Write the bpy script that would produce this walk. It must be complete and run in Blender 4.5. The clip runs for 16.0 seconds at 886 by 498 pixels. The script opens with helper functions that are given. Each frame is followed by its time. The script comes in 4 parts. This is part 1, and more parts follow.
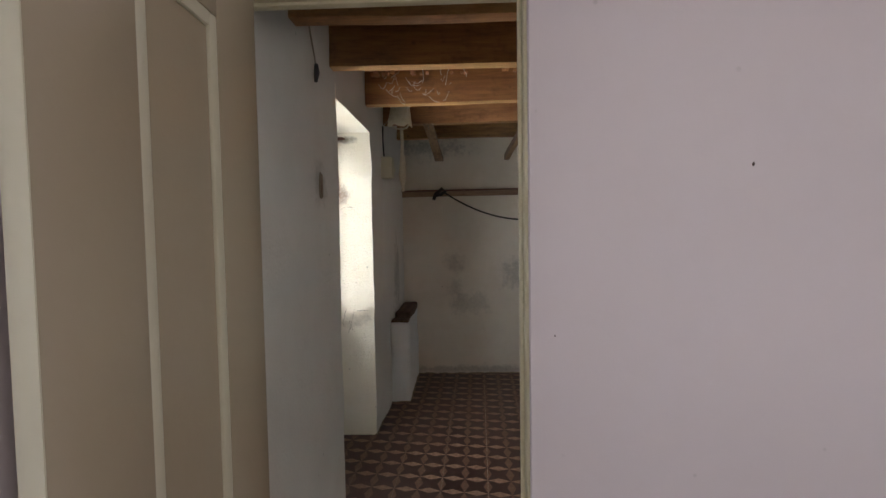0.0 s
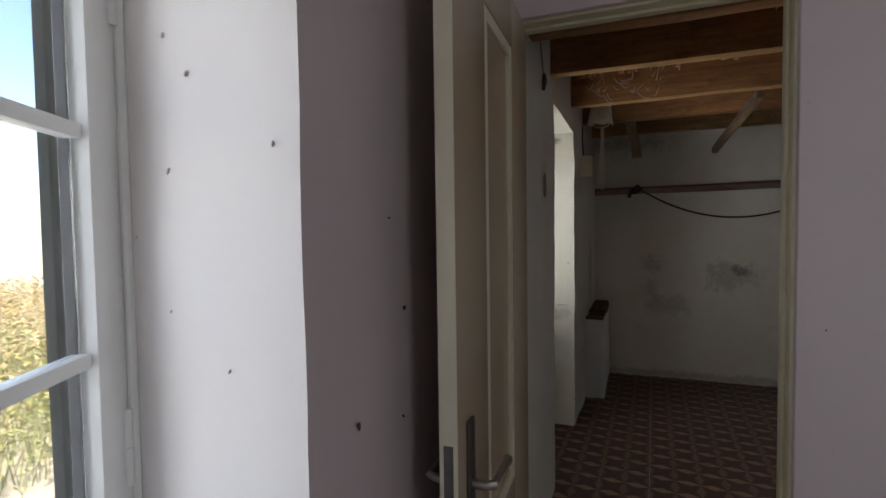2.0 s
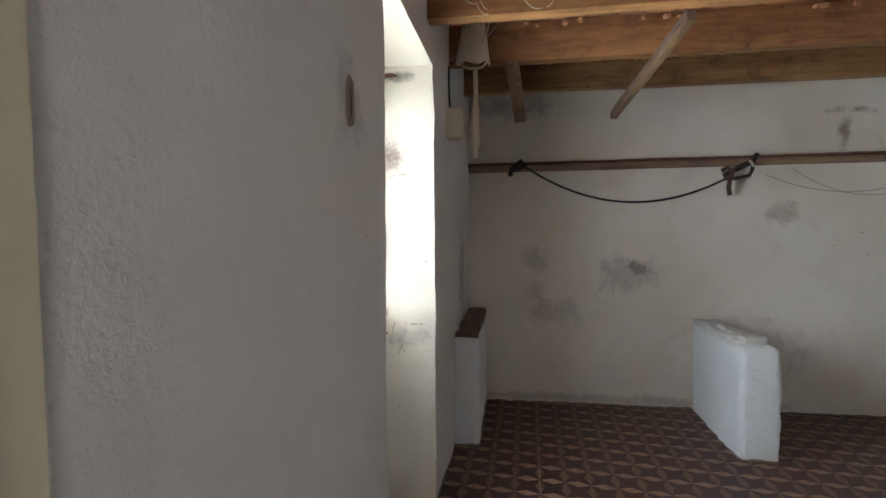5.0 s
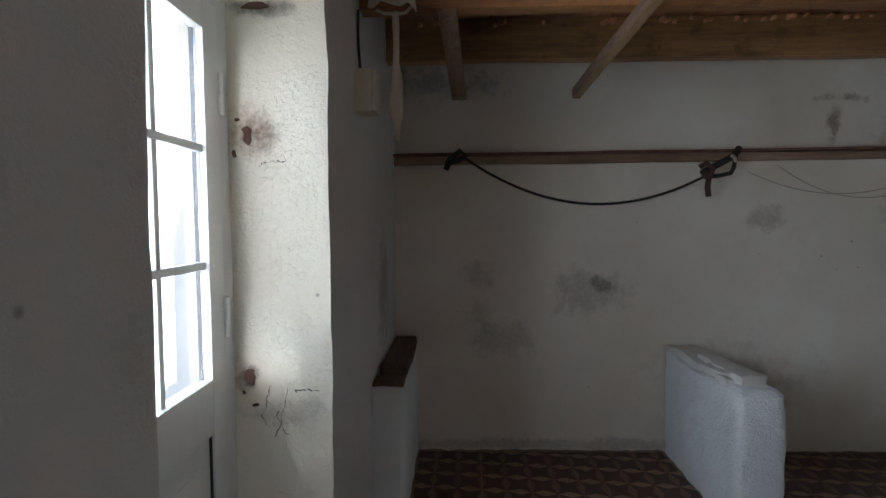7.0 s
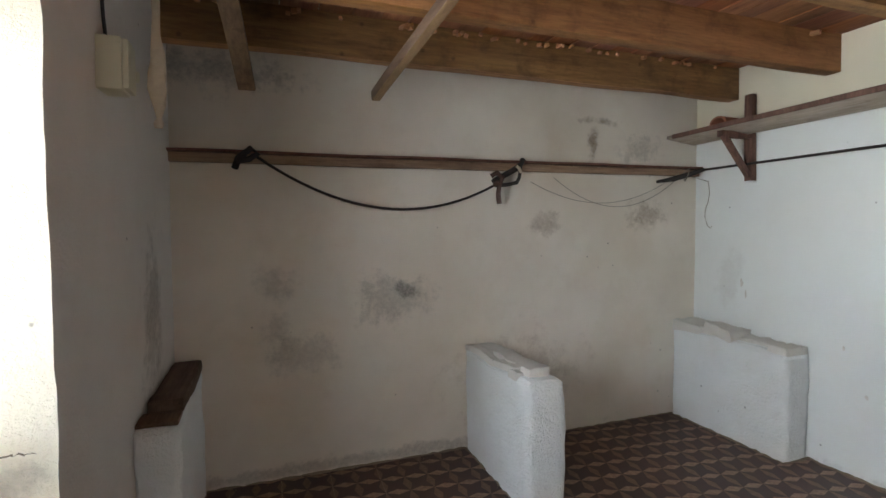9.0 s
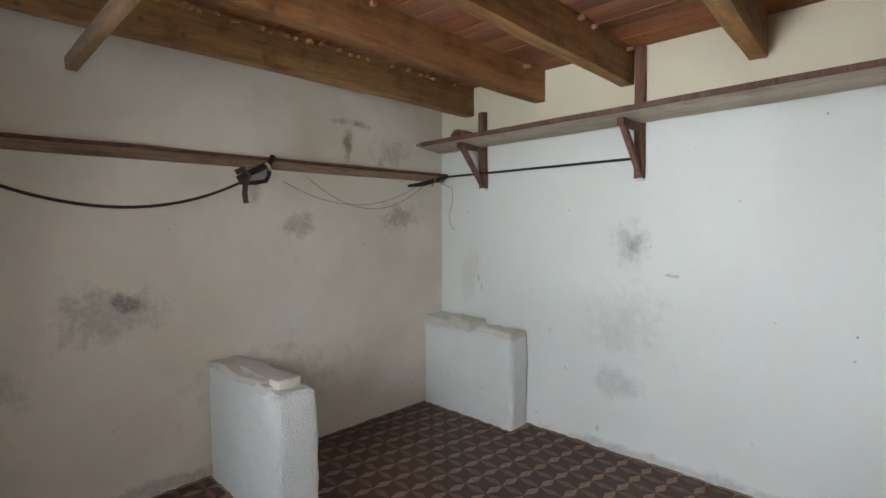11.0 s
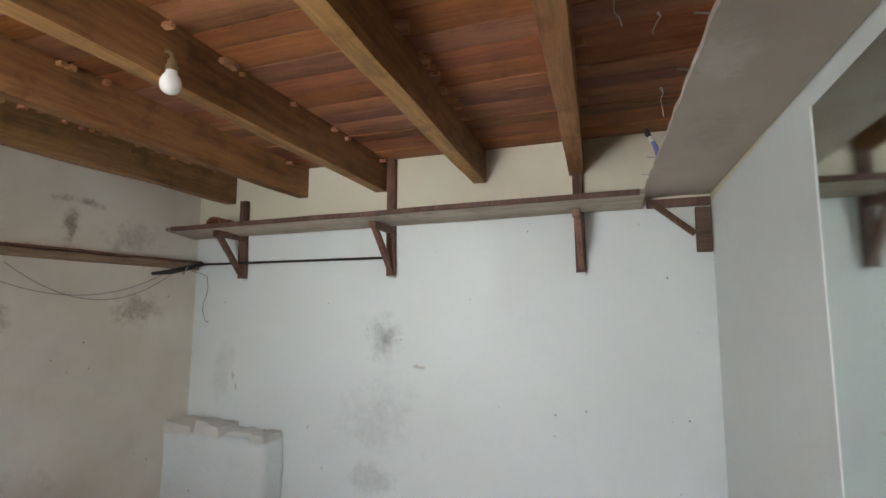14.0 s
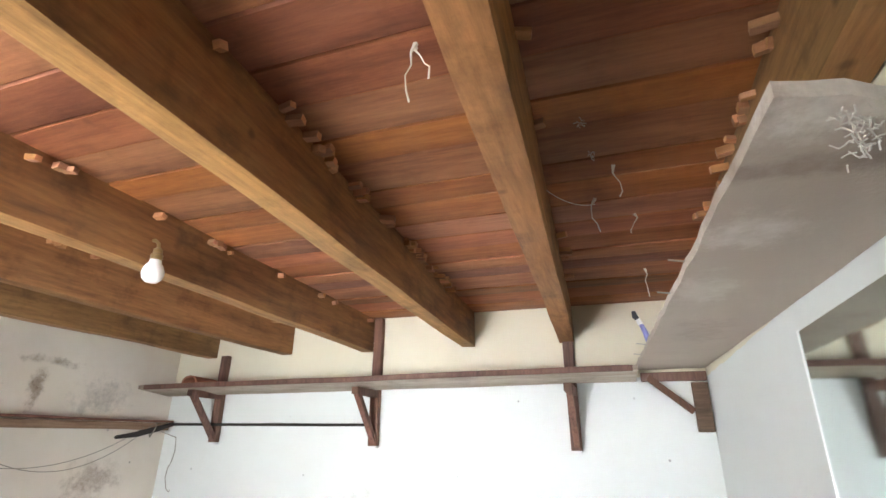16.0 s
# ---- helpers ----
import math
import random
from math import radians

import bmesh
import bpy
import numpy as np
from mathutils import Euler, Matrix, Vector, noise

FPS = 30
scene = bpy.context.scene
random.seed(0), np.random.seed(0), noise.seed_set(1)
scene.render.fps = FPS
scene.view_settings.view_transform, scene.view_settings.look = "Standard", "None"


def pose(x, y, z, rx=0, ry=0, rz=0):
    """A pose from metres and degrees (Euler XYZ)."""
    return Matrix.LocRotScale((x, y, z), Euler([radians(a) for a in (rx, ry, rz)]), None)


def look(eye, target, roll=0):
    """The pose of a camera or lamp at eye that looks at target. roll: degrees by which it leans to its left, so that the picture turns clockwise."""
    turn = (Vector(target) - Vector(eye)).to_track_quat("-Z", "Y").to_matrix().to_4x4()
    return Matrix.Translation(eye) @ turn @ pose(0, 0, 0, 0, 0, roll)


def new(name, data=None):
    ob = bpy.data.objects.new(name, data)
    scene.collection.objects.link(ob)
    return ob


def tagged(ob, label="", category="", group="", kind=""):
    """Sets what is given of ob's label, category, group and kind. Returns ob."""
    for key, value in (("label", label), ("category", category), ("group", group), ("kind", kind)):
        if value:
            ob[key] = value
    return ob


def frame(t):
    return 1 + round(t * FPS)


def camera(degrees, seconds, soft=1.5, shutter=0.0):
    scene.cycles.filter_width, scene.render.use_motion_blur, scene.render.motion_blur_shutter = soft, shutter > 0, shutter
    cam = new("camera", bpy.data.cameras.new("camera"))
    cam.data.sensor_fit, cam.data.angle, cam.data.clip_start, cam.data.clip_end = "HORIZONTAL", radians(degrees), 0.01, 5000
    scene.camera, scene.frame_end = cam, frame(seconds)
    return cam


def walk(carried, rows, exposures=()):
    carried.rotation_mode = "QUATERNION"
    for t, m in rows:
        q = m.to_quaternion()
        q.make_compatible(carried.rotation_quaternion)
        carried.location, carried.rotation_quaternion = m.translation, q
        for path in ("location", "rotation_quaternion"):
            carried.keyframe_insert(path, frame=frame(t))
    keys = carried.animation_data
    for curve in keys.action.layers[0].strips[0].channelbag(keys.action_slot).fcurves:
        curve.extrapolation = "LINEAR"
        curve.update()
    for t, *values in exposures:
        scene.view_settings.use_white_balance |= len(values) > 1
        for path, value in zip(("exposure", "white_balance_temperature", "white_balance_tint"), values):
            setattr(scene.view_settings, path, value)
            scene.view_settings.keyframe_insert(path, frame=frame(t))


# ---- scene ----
cam = camera(83.7, 16.0)
PATH = [
    (0, (-0.069, 0.156, 1.44), (-0.154, 2.152, 1.346), -0.9),
    (0.5, (-0.109, 0.023, 1.427), (-0.495, 1.984, 1.346), -1.2),
    (1, (-0.254, -0.114, 1.421), (-0.856, 1.792, 1.337), -1.0),
    (1.5, (-0.333, -0.161, 1.43), (-1.081, 1.692, 1.347), -0.8),
    (2, (-0.281, -0.074, 1.423), (-1.01, 1.787, 1.34), -0.8),
    (2.5, (-0.285, 0.125, 1.401), (-0.856, 2.04, 1.319), -1.0),
    (3, (-0.326, 0.229, 1.352), (-0.765, 2.179, 1.28), -0.9),
    (3.5, (-0.398, 0.323, 1.336), (-0.759, 2.289, 1.266), -0.7),
    (4, (-0.406, 0.556, 1.339), (-0.724, 2.529, 1.258), -0.7),
    (4.1, (-0.406, 0.59, 1.336), (-0.711, 2.565, 1.279), -1.3),
    (4.2, (-0.391, 0.665, 1.332), (-0.698, 2.64, 1.255), -0.9),
    (6.3, (-0.299, 1.767, 1.377), (-0.538, 3.749, 1.262), -0.3),
    (6.5, (-0.3, 1.849, 1.376), (-0.492, 3.837, 1.26), -0.2),
    (7, (-0.312, 1.991, 1.393), (-0.352, 3.987, 1.279), -0.2),
    (7.5, (-0.315, 2.045, 1.386), (-0.164, 4.036, 1.272), 0.1),
    (8, (-0.291, 2.056, 1.382), (0.063, 4.022, 1.275), 0.2),
    (8.2, (-0.282, 2.069, 1.371), (0.136, 4.023, 1.274), 0.1),
    (10.3, (-0.115, 2.14, 1.421), (1.07, 3.748, 1.313), -0.0),
    (10.5, (-0.102, 2.139, 1.414), (1.159, 3.687, 1.31), 0.1),
    (11, (-0.098, 2.125, 1.403), (1.343, 3.509, 1.307), 0.1),
    (11.5, (-0.089, 2.095, 1.406), (1.497, 3.31, 1.307), 0.1),
    (12, (-0.098, 2.056, 1.398), (1.602, 3.107, 1.31), 0.2),
    (12.5, (-0.085, 2.011, 1.403), (1.693, 2.924, 1.318), 0.2),
    (13, (-0.07, 1.989, 1.416), (1.763, 2.786, 1.358), 0.2),
    (13.5, (-0.046, 1.949, 1.449), (1.814, 2.682, 1.484), 0.2),
    (14, (-0.044, 1.942, 1.479), (1.824, 2.615, 1.715), 0.3),
    (14.5, (-0.046, 1.924, 1.519), (1.799, 2.55, 1.971), 0.5),
    (15, (-0.04, 1.918, 1.587), (1.767, 2.514, 2.202), 0.7),
    (15.5, (-0.037, 1.929, 1.651), (1.744, 2.524, 2.34), 0.9),
    (16, (-0.03, 1.905, 1.708), (1.728, 2.525, 2.433), 1.1),
]
EXPOSURES = [
    (0.0, 2.80, 6500, 10), (0.3, 3.25, 6400, 10), (0.5, 3.45, 6300, 10), (1.0, 2.16, 6200, 8), (1.5, 1.62, 6300, 9), (2.0, 1.72, 6300, 9), (2.5, 2.8, 6300, 10), (3.0, 3.48, 6000, 10),
    (3.5, 3.44, 6100, 10), (4.2, 3.6, 6250, 10), (6.3, 2.2, 5750, 9), (7.0, 2.22, 5750, 9), (8.0, 2.95, 6200, 10), (10.5, 3.36, 6450, 10), (12.0, 2.96, 6550, 10), (13.5, 2.94, 6600, 10),
    (14.0, 3.1, 6600, 10), (14.5, 3.52, 6500, 10), (15.0, 3.95, 6450, 11), (16.0, 4.2, 6500, 12)]
walk(cam, [(t, look(eye, target, roll)) for t, eye, target, roll in PATH], EXPOSURES)

# ---- world and light ----
world = bpy.data.worlds.new("world")
scene.world = world
world.use_nodes = True
wn = world.node_tree.nodes
sky = wn.new("ShaderNodeTexSky")
sky.sky_type, sky.sun_disc = "NISHITA", False
sky.sun_elevation, sky.sun_rotation = radians(58), radians(150)
wn["Background"].inputs["Strength"].default_value = 0.15
world.node_tree.links.new(sky.outputs[0], wn["Background"].inputs["Color"])

sun = new("sun", bpy.data.lights.new("sun", "SUN"))
sun.data.energy, sun.data.angle, sun.data.color = 5.0, radians(0.5), (1.0, 0.95, 0.87)
sun.matrix_world = look((0, 0, 0), (-math.sin(radians(150)) * math.cos(radians(58)), -math.cos(radians(150)) * math.cos(radians(58)), -math.sin(radians(58))))


def area_lamp(name, eye, target, w, h, watts, colour):
    lamp = new(name, bpy.data.lights.new(name, "AREA"))
    lamp.data.shape, lamp.data.size, lamp.data.size_y = "RECTANGLE", w, h
    lamp.data.energy, lamp.data.color = watts, colour
    lamp.matrix_world = look(eye, target)
    return lamp


# added fill behind the walker, as from an unseen window; none is built
area_lamp("rear_fill_light", (2.0, -1.98, 1.45), (-0.65, 0.9, 1.40), 1.0, 1.1, 3.8, (1.0, 0.97, 0.95))
# lamps for the daylight in the opening of the garden door: the wide sky, the sunlit ground, and the bright low sky it
# faces; two narrow beams are added to brighten the reveal and the east wall
area_lamp("door_daylight", (-1.085, 2.98, 1.43), (2.8, 2.80, 1.40), 0.66, 0.95, 2.9, (0.93, 0.97, 1.0)).data.spread = radians(160)
# added beam that brightens only the door reveal
area_lamp("door_reveal_fill", (-1.12, 2.83, 1.40), (-0.95, 3.5, 1.32), 0.14, 1.0, 0.40, (1.0, 0.97, 0.92)).data.spread = radians(30)
area_lamp("door_low_sky", (-1.085, 2.93, 1.43), (2.8, 2.55, 1.25), 0.56, 0.95, 0.9, (0.90, 0.96, 1.0)).data.spread = radians(75)
area_lamp("door_ground_bounce", (-1.085, 2.93, 1.12), (0.55, 2.75, 2.43), 0.56, 0.36, 0.30, (1.0, 0.93, 0.83)).data.spread = radians(105)
# added narrow beam that throws the soft pale patch on the east wall
area_lamp("door_east_wall_beam", (-1.085, 2.93, 1.45), (2.8, 2.58, 1.30), 0.24, 0.80, 0.07, (0.96, 0.98, 1.0)).data.spread = radians(14)
# daylight in the opening of the casement window
area_lamp("window_daylight", (-1.16, -0.09, 1.42), (0.5, 0.1, 1.30), 0.56, 1.10, 1.6, (0.95, 0.97, 1.0))


# ---- materials ----
def shader(name, rough=0.8, metal=0.0):
    m = bpy.data.materials.new(name)
    m.use_nodes = True
    b = m.node_tree.nodes["Principled BSDF"]
    b.inputs["Roughness"].default_value, b.inputs["Metallic"].default_value = rough, metal
    return m, m.node_tree.nodes, m.node_tree.links, b


def coords(n, l, scale=(1, 1, 1)):
    g = n.new("ShaderNodeNewGeometry")
    v = n.new("ShaderNodeVectorMath")
    v.operation = "MULTIPLY"
    v.inputs[1].default_value = scale
    l.new(g.outputs["Position"], v.inputs[0])
    return v.outputs[0]


def noise_tex(n, l, vec, scale, detail=4.0, rough=0.55):
    t = n.new("ShaderNodeTexNoise")
    t.inputs["Scale"].default_value, t.inputs["Detail"].default_value, t.inputs["Roughness"].default_value = scale, detail, rough
    l.new(vec, t.inputs["Vector"])
    return t.outputs["Fac"]


def ramp(n, l, fac, stops):
    r = n.new("ShaderNodeValToRGB")
    r.color_ramp.elements[0].position, r.color_ramp.elements[0].color = stops[0][0], (*stops[0][1], 1)
    r.color_ramp.elements[1].position, r.color_ramp.elements[1].color = stops[-1][0], (*stops[-1][1], 1)
    for p, c in stops[1:-1]:
        r.color_ramp.elements.new(p).color = (*c, 1)
    l.new(fac, r.inputs["Fac"])
    return r.outputs["Color"]


def mix(n, l, fac, a, b, how="MIX"):
    m = n.new("ShaderNodeMix")
    m.data_type, m.blend_type = "RGBA", how
    for s, v in ((m.inputs[0], fac), (m.inputs[6], a), (m.inputs[7], b)):
        if isinstance(v, (int, float)):
            s.default_value = v
        elif isinstance(v, tuple):
            s.default_value = (*v, 1)
        else:
            l.new(v, s)
    return m.outputs[2]


def value(n, l, op, a, b=0.0, clamp=False):
    m = n.new("ShaderNodeMath")
    m.operation, m.use_clamp = op, clamp
    for s, v in ((m.inputs[0], a), (m.inputs[1], b)):
        if isinstance(v, (int, float)):
            s.default_value = v
        else:
            l.new(v, s)
    return m.outputs[0]


def bump(n, l, b, height, strength, distance=0.01):
    k = n.new("ShaderNodeBump")
    k.inputs["Strength"].default_value, k.inputs["Distance"].default_value = strength, distance
    l.new(height, k.inputs["Height"])
    l.new(k.outputs[0], b.inputs["Normal"])


def blotch(n, l, centre, size, seed=0.0, soft=0.6):
    """A stain with an uneven outline round a place of the world, 0 to 1."""
    g = n.new("ShaderNodeNewGeometry")
    v = n.new("ShaderNodeVectorMath")
    v.operation = "SUBTRACT"
    l.new(g.outputs["Position"], v.inputs[0])
    v.inputs[1].default_value = centre
    d = n.new("ShaderNodeVectorMath")
    d.operation = "DIVIDE"
    l.new(v.outputs[0], d.inputs[0])
    d.inputs[1].default_value = size
    ln = n.new("ShaderNodeVectorMath")
    ln.operation = "LENGTH"
    l.new(d.outputs[0], ln.inputs[0])
    wide = noise_tex(n, l, g.outputs["Position"], 4.0 + seed, 3.0, 0.6)
    w = noise_tex(n, l, g.outputs["Position"], 13.0 + seed, 9.0, 0.78)
    e = value(n, l, "ADD", ln.outputs["Value"], value(n, l, "MULTIPLY", value(n, l, "SUBTRACT", wide, 0.5), 2.2))
    e = value(n, l, "ADD", e, value(n, l, "MULTIPLY", value(n, l, "SUBTRACT", w, 0.5), 2.6))
    m = n.new("ShaderNodeMapRange")
    m.interpolation_type = "SMOOTHERSTEP"
    m.inputs["From Min"].default_value, m.inputs["From Max"].default_value = 1.2, 0.1
    l.new(e, m.inputs["Value"])
    return m.outputs[0]


def plaster(name, base, dirt, stains=(), rough=0.85, grain=0.35, specks=0.55, patches=None, tint=0.5, lumps=0.0):
    m, n, l, b = shader(name, rough)
    v = coords(n, l)
    big = noise_tex(n, l, v, 1.1, 4.0)
    mid = noise_tex(n, l, v, 6.0, 6.0, 0.65)
    fine = noise_tex(n, l, v, 70.0, 5.0, 0.6)
    col = mix(n, l, value(n, l, "MULTIPLY", ramp(n, l, big, [(0.35, (0, 0, 0)), (0.75, (1, 1, 1))]), tint), base, dirt)
    col = mix(n, l, value(n, l, "MULTIPLY", ramp(n, l, mid, [(0.52, (0, 0, 0)), (0.78, (1, 1, 1))]), 0.22), col, dirt)
    for centre, size, strength, colour in stains:
        s = blotch(n, l, centre, size, strength)
        fleck = ramp(n, l, noise_tex(n, l, v, 38.0, 4.0, 0.7), [(0.34, (0.55, 0.55, 0.55)), (0.62, (1, 1, 1))])
        col = mix(n, l, value(n, l, "MULTIPLY", value(n, l, "MULTIPLY", s, fleck), strength), col, colour)
    vo = n.new("ShaderNodeTexVoronoi")
    vo.inputs["Scale"].default_value = 9.0
    l.new(v, vo.inputs["Vector"])
    dot = n.new("ShaderNodeMapRange")
    dot.inputs["From Min"].default_value, dot.inputs["From Max"].default_value = 0.075, 0.035
    l.new(vo.outputs["Distance"], dot.inputs["Value"])
    few = ramp(n, l, noise_tex(n, l, v, 2.3, 2.0), [(0.53, (0, 0, 0)), (0.56, (1, 1, 1))])
    col = mix(n, l, value(n, l, "MULTIPLY", value(n, l, "MULTIPLY", dot.outputs[0], few), specks), col, (0.07, 0.06, 0.05))
    if patches:
        level, band = patches
        sz = n.new("ShaderNodeSeparateXYZ")
        l.new(v, sz.inputs[0])
        up = value(n, l, "GREATER_THAN", value(n, l, "ADD", sz.outputs[2], value(n, l, "MULTIPLY", mid, 0.03)), level)
        col = mix(n, l, up, col, band)
    l.new(col, b.inputs["Base Color"])
    h = value(n, l, "ADD", value(n, l, "MULTIPLY", mid, 0.8), value(n, l, "MULTIPLY", fine, 0.25))
    if lumps:
        rough_areas = ramp(n, l, noise_tex(n, l, v, 3.2, 3.0, 0.6), [(0.36, (0.12, 0.12, 0.12)), (0.58, (1, 1, 1))])
        pebble = ramp(n, l, noise_tex(n, l, v, 85.0, 4.0, 0.62), [(0.45, (0, 0, 0)), (0.72, (1, 1, 1))])
        h = value(n, l, "ADD", h, value(n, l, "MULTIPLY", value(n, l, "MULTIPLY", pebble, rough_areas), lumps))
    bump(n, l, b, h, grain, 0.012 + 0.012 * (lumps > 0))
    return m


def timber(name, dark, light, along="X", rough=0.7, stains=0.35, scale=1.0, streak=14.0, spread=0.55):
    m, n, l, b = shader(name, rough)
    tc = n.new("ShaderNodeTexCoord")
    oi = n.new("ShaderNodeObjectInfo")
    sc = {"X": (0.9, streak, streak), "Y": (streak, 0.9, streak), "Z": (streak, streak, 0.9)}[along]
    v = n.new("ShaderNodeVectorMath")
    v.operation = "MULTIPLY_ADD"
    l.new(tc.outputs["Object"], v.inputs[0])
    v.inputs[1].default_value = tuple(q * scale for q in sc)
    off = n.new("ShaderNodeCombineXYZ")
    for k in range(3):
        l.new(value(n, l, "MULTIPLY", oi.outputs["Random"], 37.0 + 11 * k), off.inputs[k])
    l.new(off.outputs[0], v.inputs[2])
    broad = noise_tex(n, l, v.outputs[0], 1.1, 3.0, 0.55)
    fibre = noise_tex(n, l, v.outputs[0], 5.5, 8.0, 0.72)
    grain = value(n, l, "ADD", value(n, l, "MULTIPLY", broad, 0.45), value(n, l, "MULTIPLY", fibre, 0.55))
    blot = noise_tex(n, l, coords(n, l), 6.5, 6.0, 0.68)
    col = ramp(n, l, grain, [(0.34, dark), (0.50, tuple((p + q) / 2 for p, q in zip(dark, light))), (0.66, light)])
    col = mix(n, l, value(n, l, "MULTIPLY", ramp(n, l, blot, [(0.52, (0, 0, 0)), (0.70, (1, 1, 1))]), stains), col, tuple(q * 0.45 for q in dark))
    knots = n.new("ShaderNodeTexVoronoi")
    knots.inputs["Scale"].default_value = 7.0
    l.new(coords(n, l), knots.inputs["Vector"])
    knot = n.new("ShaderNodeMapRange")
    knot.inputs["From Min"].default_value, knot.inputs["From Max"].default_value = 0.11, 0.04
    l.new(knots.outputs["Distance"], knot.inputs["Value"])
    col = mix(n, l, value(n, l, "MULTIPLY", knot.outputs[0], stains), col, tuple(q * 0.4 for q in dark))
    gi = n.new("ShaderNodeNewGeometry")
    own = value(n, l, "FRACT", value(n, l, "ADD", oi.outputs["Random"], gi.outputs["Random Per Island"]))
    tone = value(n, l, "ADD", value(n, l, "MULTIPLY", own, spread), 1.0 - spread / 2)
    hs = n.new("ShaderNodeHueSaturation")
    l.new(value(n, l, "ADD", value(n, l, "MULTIPLY", value(n, l, "FRACT", value(n, l, "MULTIPLY", own, 7.3)), 0.03 * spread), 0.5 - 0.015 * spread), hs.inputs["Hue"])
    l.new(value(n, l, "ADD", value(n, l, "MULTIPLY", value(n, l, "FRACT", value(n, l, "MULTIPLY", own, 3.7)), 0.35 * spread), 1.0 - 0.2 * spread), hs.inputs["Saturation"])
    l.new(tone, hs.inputs["Value"])
    l.new(col, hs.inputs["Color"])
    l.new(hs.outputs[0], b.inputs["Base Color"])
    bump(n, l, b, value(n, l, "ADD", grain, value(n, l, "MULTIPLY", blot, 0.3)), 0.4, 0.006)
    return m


def paint(name, colour, dirt, rough=0.4, wear=0.35, metal=0.0, scale=5.0):
    m, n, l, b = shader(name, rough, metal)
    v = coords(n, l)
    a = noise_tex(n, l, v, scale, 5.0, 0.65)
    f = noise_tex(n, l, v, 60.0, 3.0)
    col = mix(n, l, value(n, l, "MULTIPLY", ramp(n, l, a, [(0.45, (0, 0, 0)), (0.8, (1, 1, 1))]), wear), colour, dirt)
    l.new(col, b.inputs["Base Color"])
    l.new(value(n, l, "ADD", value(n, l, "MULTIPLY", a, 0.25), rough - 0.1), b.inputs["Roughness"])
    bump(n, l, b, f, 0.08, 0.004)
    return m


GREY_STAIN, RUST = (0.10, 0.095, 0.085), (0.20, 0.13, 0.07)
M_WHITE = plaster("whitewashed_plaster", (0.80, 0.745, 0.66), (0.57, 0.48, 0.37), stains=(
    ((0.50, 4.92, 0.97), (0.24, 0.6, 0.15), 0.42, GREY_STAIN), ((0.56, 4.92, 1.02), (0.09, 0.6, 0.06), 0.6, (0.05, 0.045, 0.04)), ((-0.18, 4.92, 1.05), (0.14, 0.6, 0.12), 0.34, GREY_STAIN),
    ((-0.16, 4.92, 0.85), (0.10, 0.6, 0.16), 0.3, GREY_STAIN), ((0.00, 4.92, 0.69), (0.20, 0.6, 0.13), 0.32, GREY_STAIN), ((-0.46, 4.92, 2.20), (0.42, 0.6, 0.12), 0.6, (0.10, 0.105, 0.11)), ((1.88, 4.92, 1.95), (0.05, 0.5, 0.12), 0.9, RUST), ((1.95, 4.92, 2.09), (0.17, 0.5, 0.035), 0.7, RUST),
    ((2.30, 4.92, 1.93), (0.22, 0.5, 0.16), 0.42, GREY_STAIN), ((2.32, 4.92, 1.47), (0.18, 0.5, 0.12), 0.6, RUST), ((1.52, 4.92, 1.41), (0.13, 0.5, 0.09), 0.5, RUST),
    # last stain: grime along the wall's foot, doubling as a painted contact shadow
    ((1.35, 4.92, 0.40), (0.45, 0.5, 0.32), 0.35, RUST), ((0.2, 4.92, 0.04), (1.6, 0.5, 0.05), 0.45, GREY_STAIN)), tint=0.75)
M_EAST = plaster("pale_limewash", (0.745, 0.775, 0.765), (0.69, 0.69, 0.64), stains=(
    ((2.8, 3.37, 1.28), (0.6, 0.16, 0.13), 0.38, GREY_STAIN), ((2.8, 3.345, 1.27), (0.6, 0.05, 0.06), 0.4, GREY_STAIN), ((2.8, 3.37, 0.84), (0.6, 0.28, 0.26), 0.18, GREY_STAIN),
    # the band at z 0.02 is grime that also paints the contact shadow
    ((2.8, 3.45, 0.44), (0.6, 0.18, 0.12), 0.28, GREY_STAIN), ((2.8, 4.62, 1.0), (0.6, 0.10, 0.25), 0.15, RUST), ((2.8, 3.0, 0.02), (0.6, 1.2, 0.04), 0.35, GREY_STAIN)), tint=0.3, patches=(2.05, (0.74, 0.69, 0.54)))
M_WEST = plaster("grey_white_plaster", (0.70, 0.685, 0.65), (0.50, 0.47, 0.42), stains=(
    ((-0.69, 2.3, 1.62), (0.4, 0.10, 0.13), 0.4, GREY_STAIN), ((-0.69, 4.5, 1.0), (0.4, 0.2, 0.4), 0.5, GREY_STAIN)), grain=0.55, lumps=0.1)
M_REVEAL = plaster("flaking_cream_limewash", (0.82, 0.79, 0.70), (0.72, 0.60, 0.40), stains=(
    ((-0.93, 3.5, 1.66), (0.09, 0.4, 0.09), 0.8, (0.17, 0.09, 0.05)), ((-0.95, 3.5, 0.91), (0.05, 0.4, 0.06), 0.9, (0.15, 0.07, 0.05)),
    ((-0.90, 3.5, 2.03), (0.10, 0.4, 0.03), 0.8, (0.12, 0.10, 0.08)), ((-0.86, 3.5, 0.80), (0.14, 0.4, 0.05), 0.5, (0.3, 0.26, 0.2))), grain=0.55, rough=0.9, lumps=0.22)
M_PINK = plaster("dusty_pink_paint", (0.70, 0.625, 0.655), (0.62, 0.55, 0.57), rough=0.6, grain=0.12, specks=0.25)
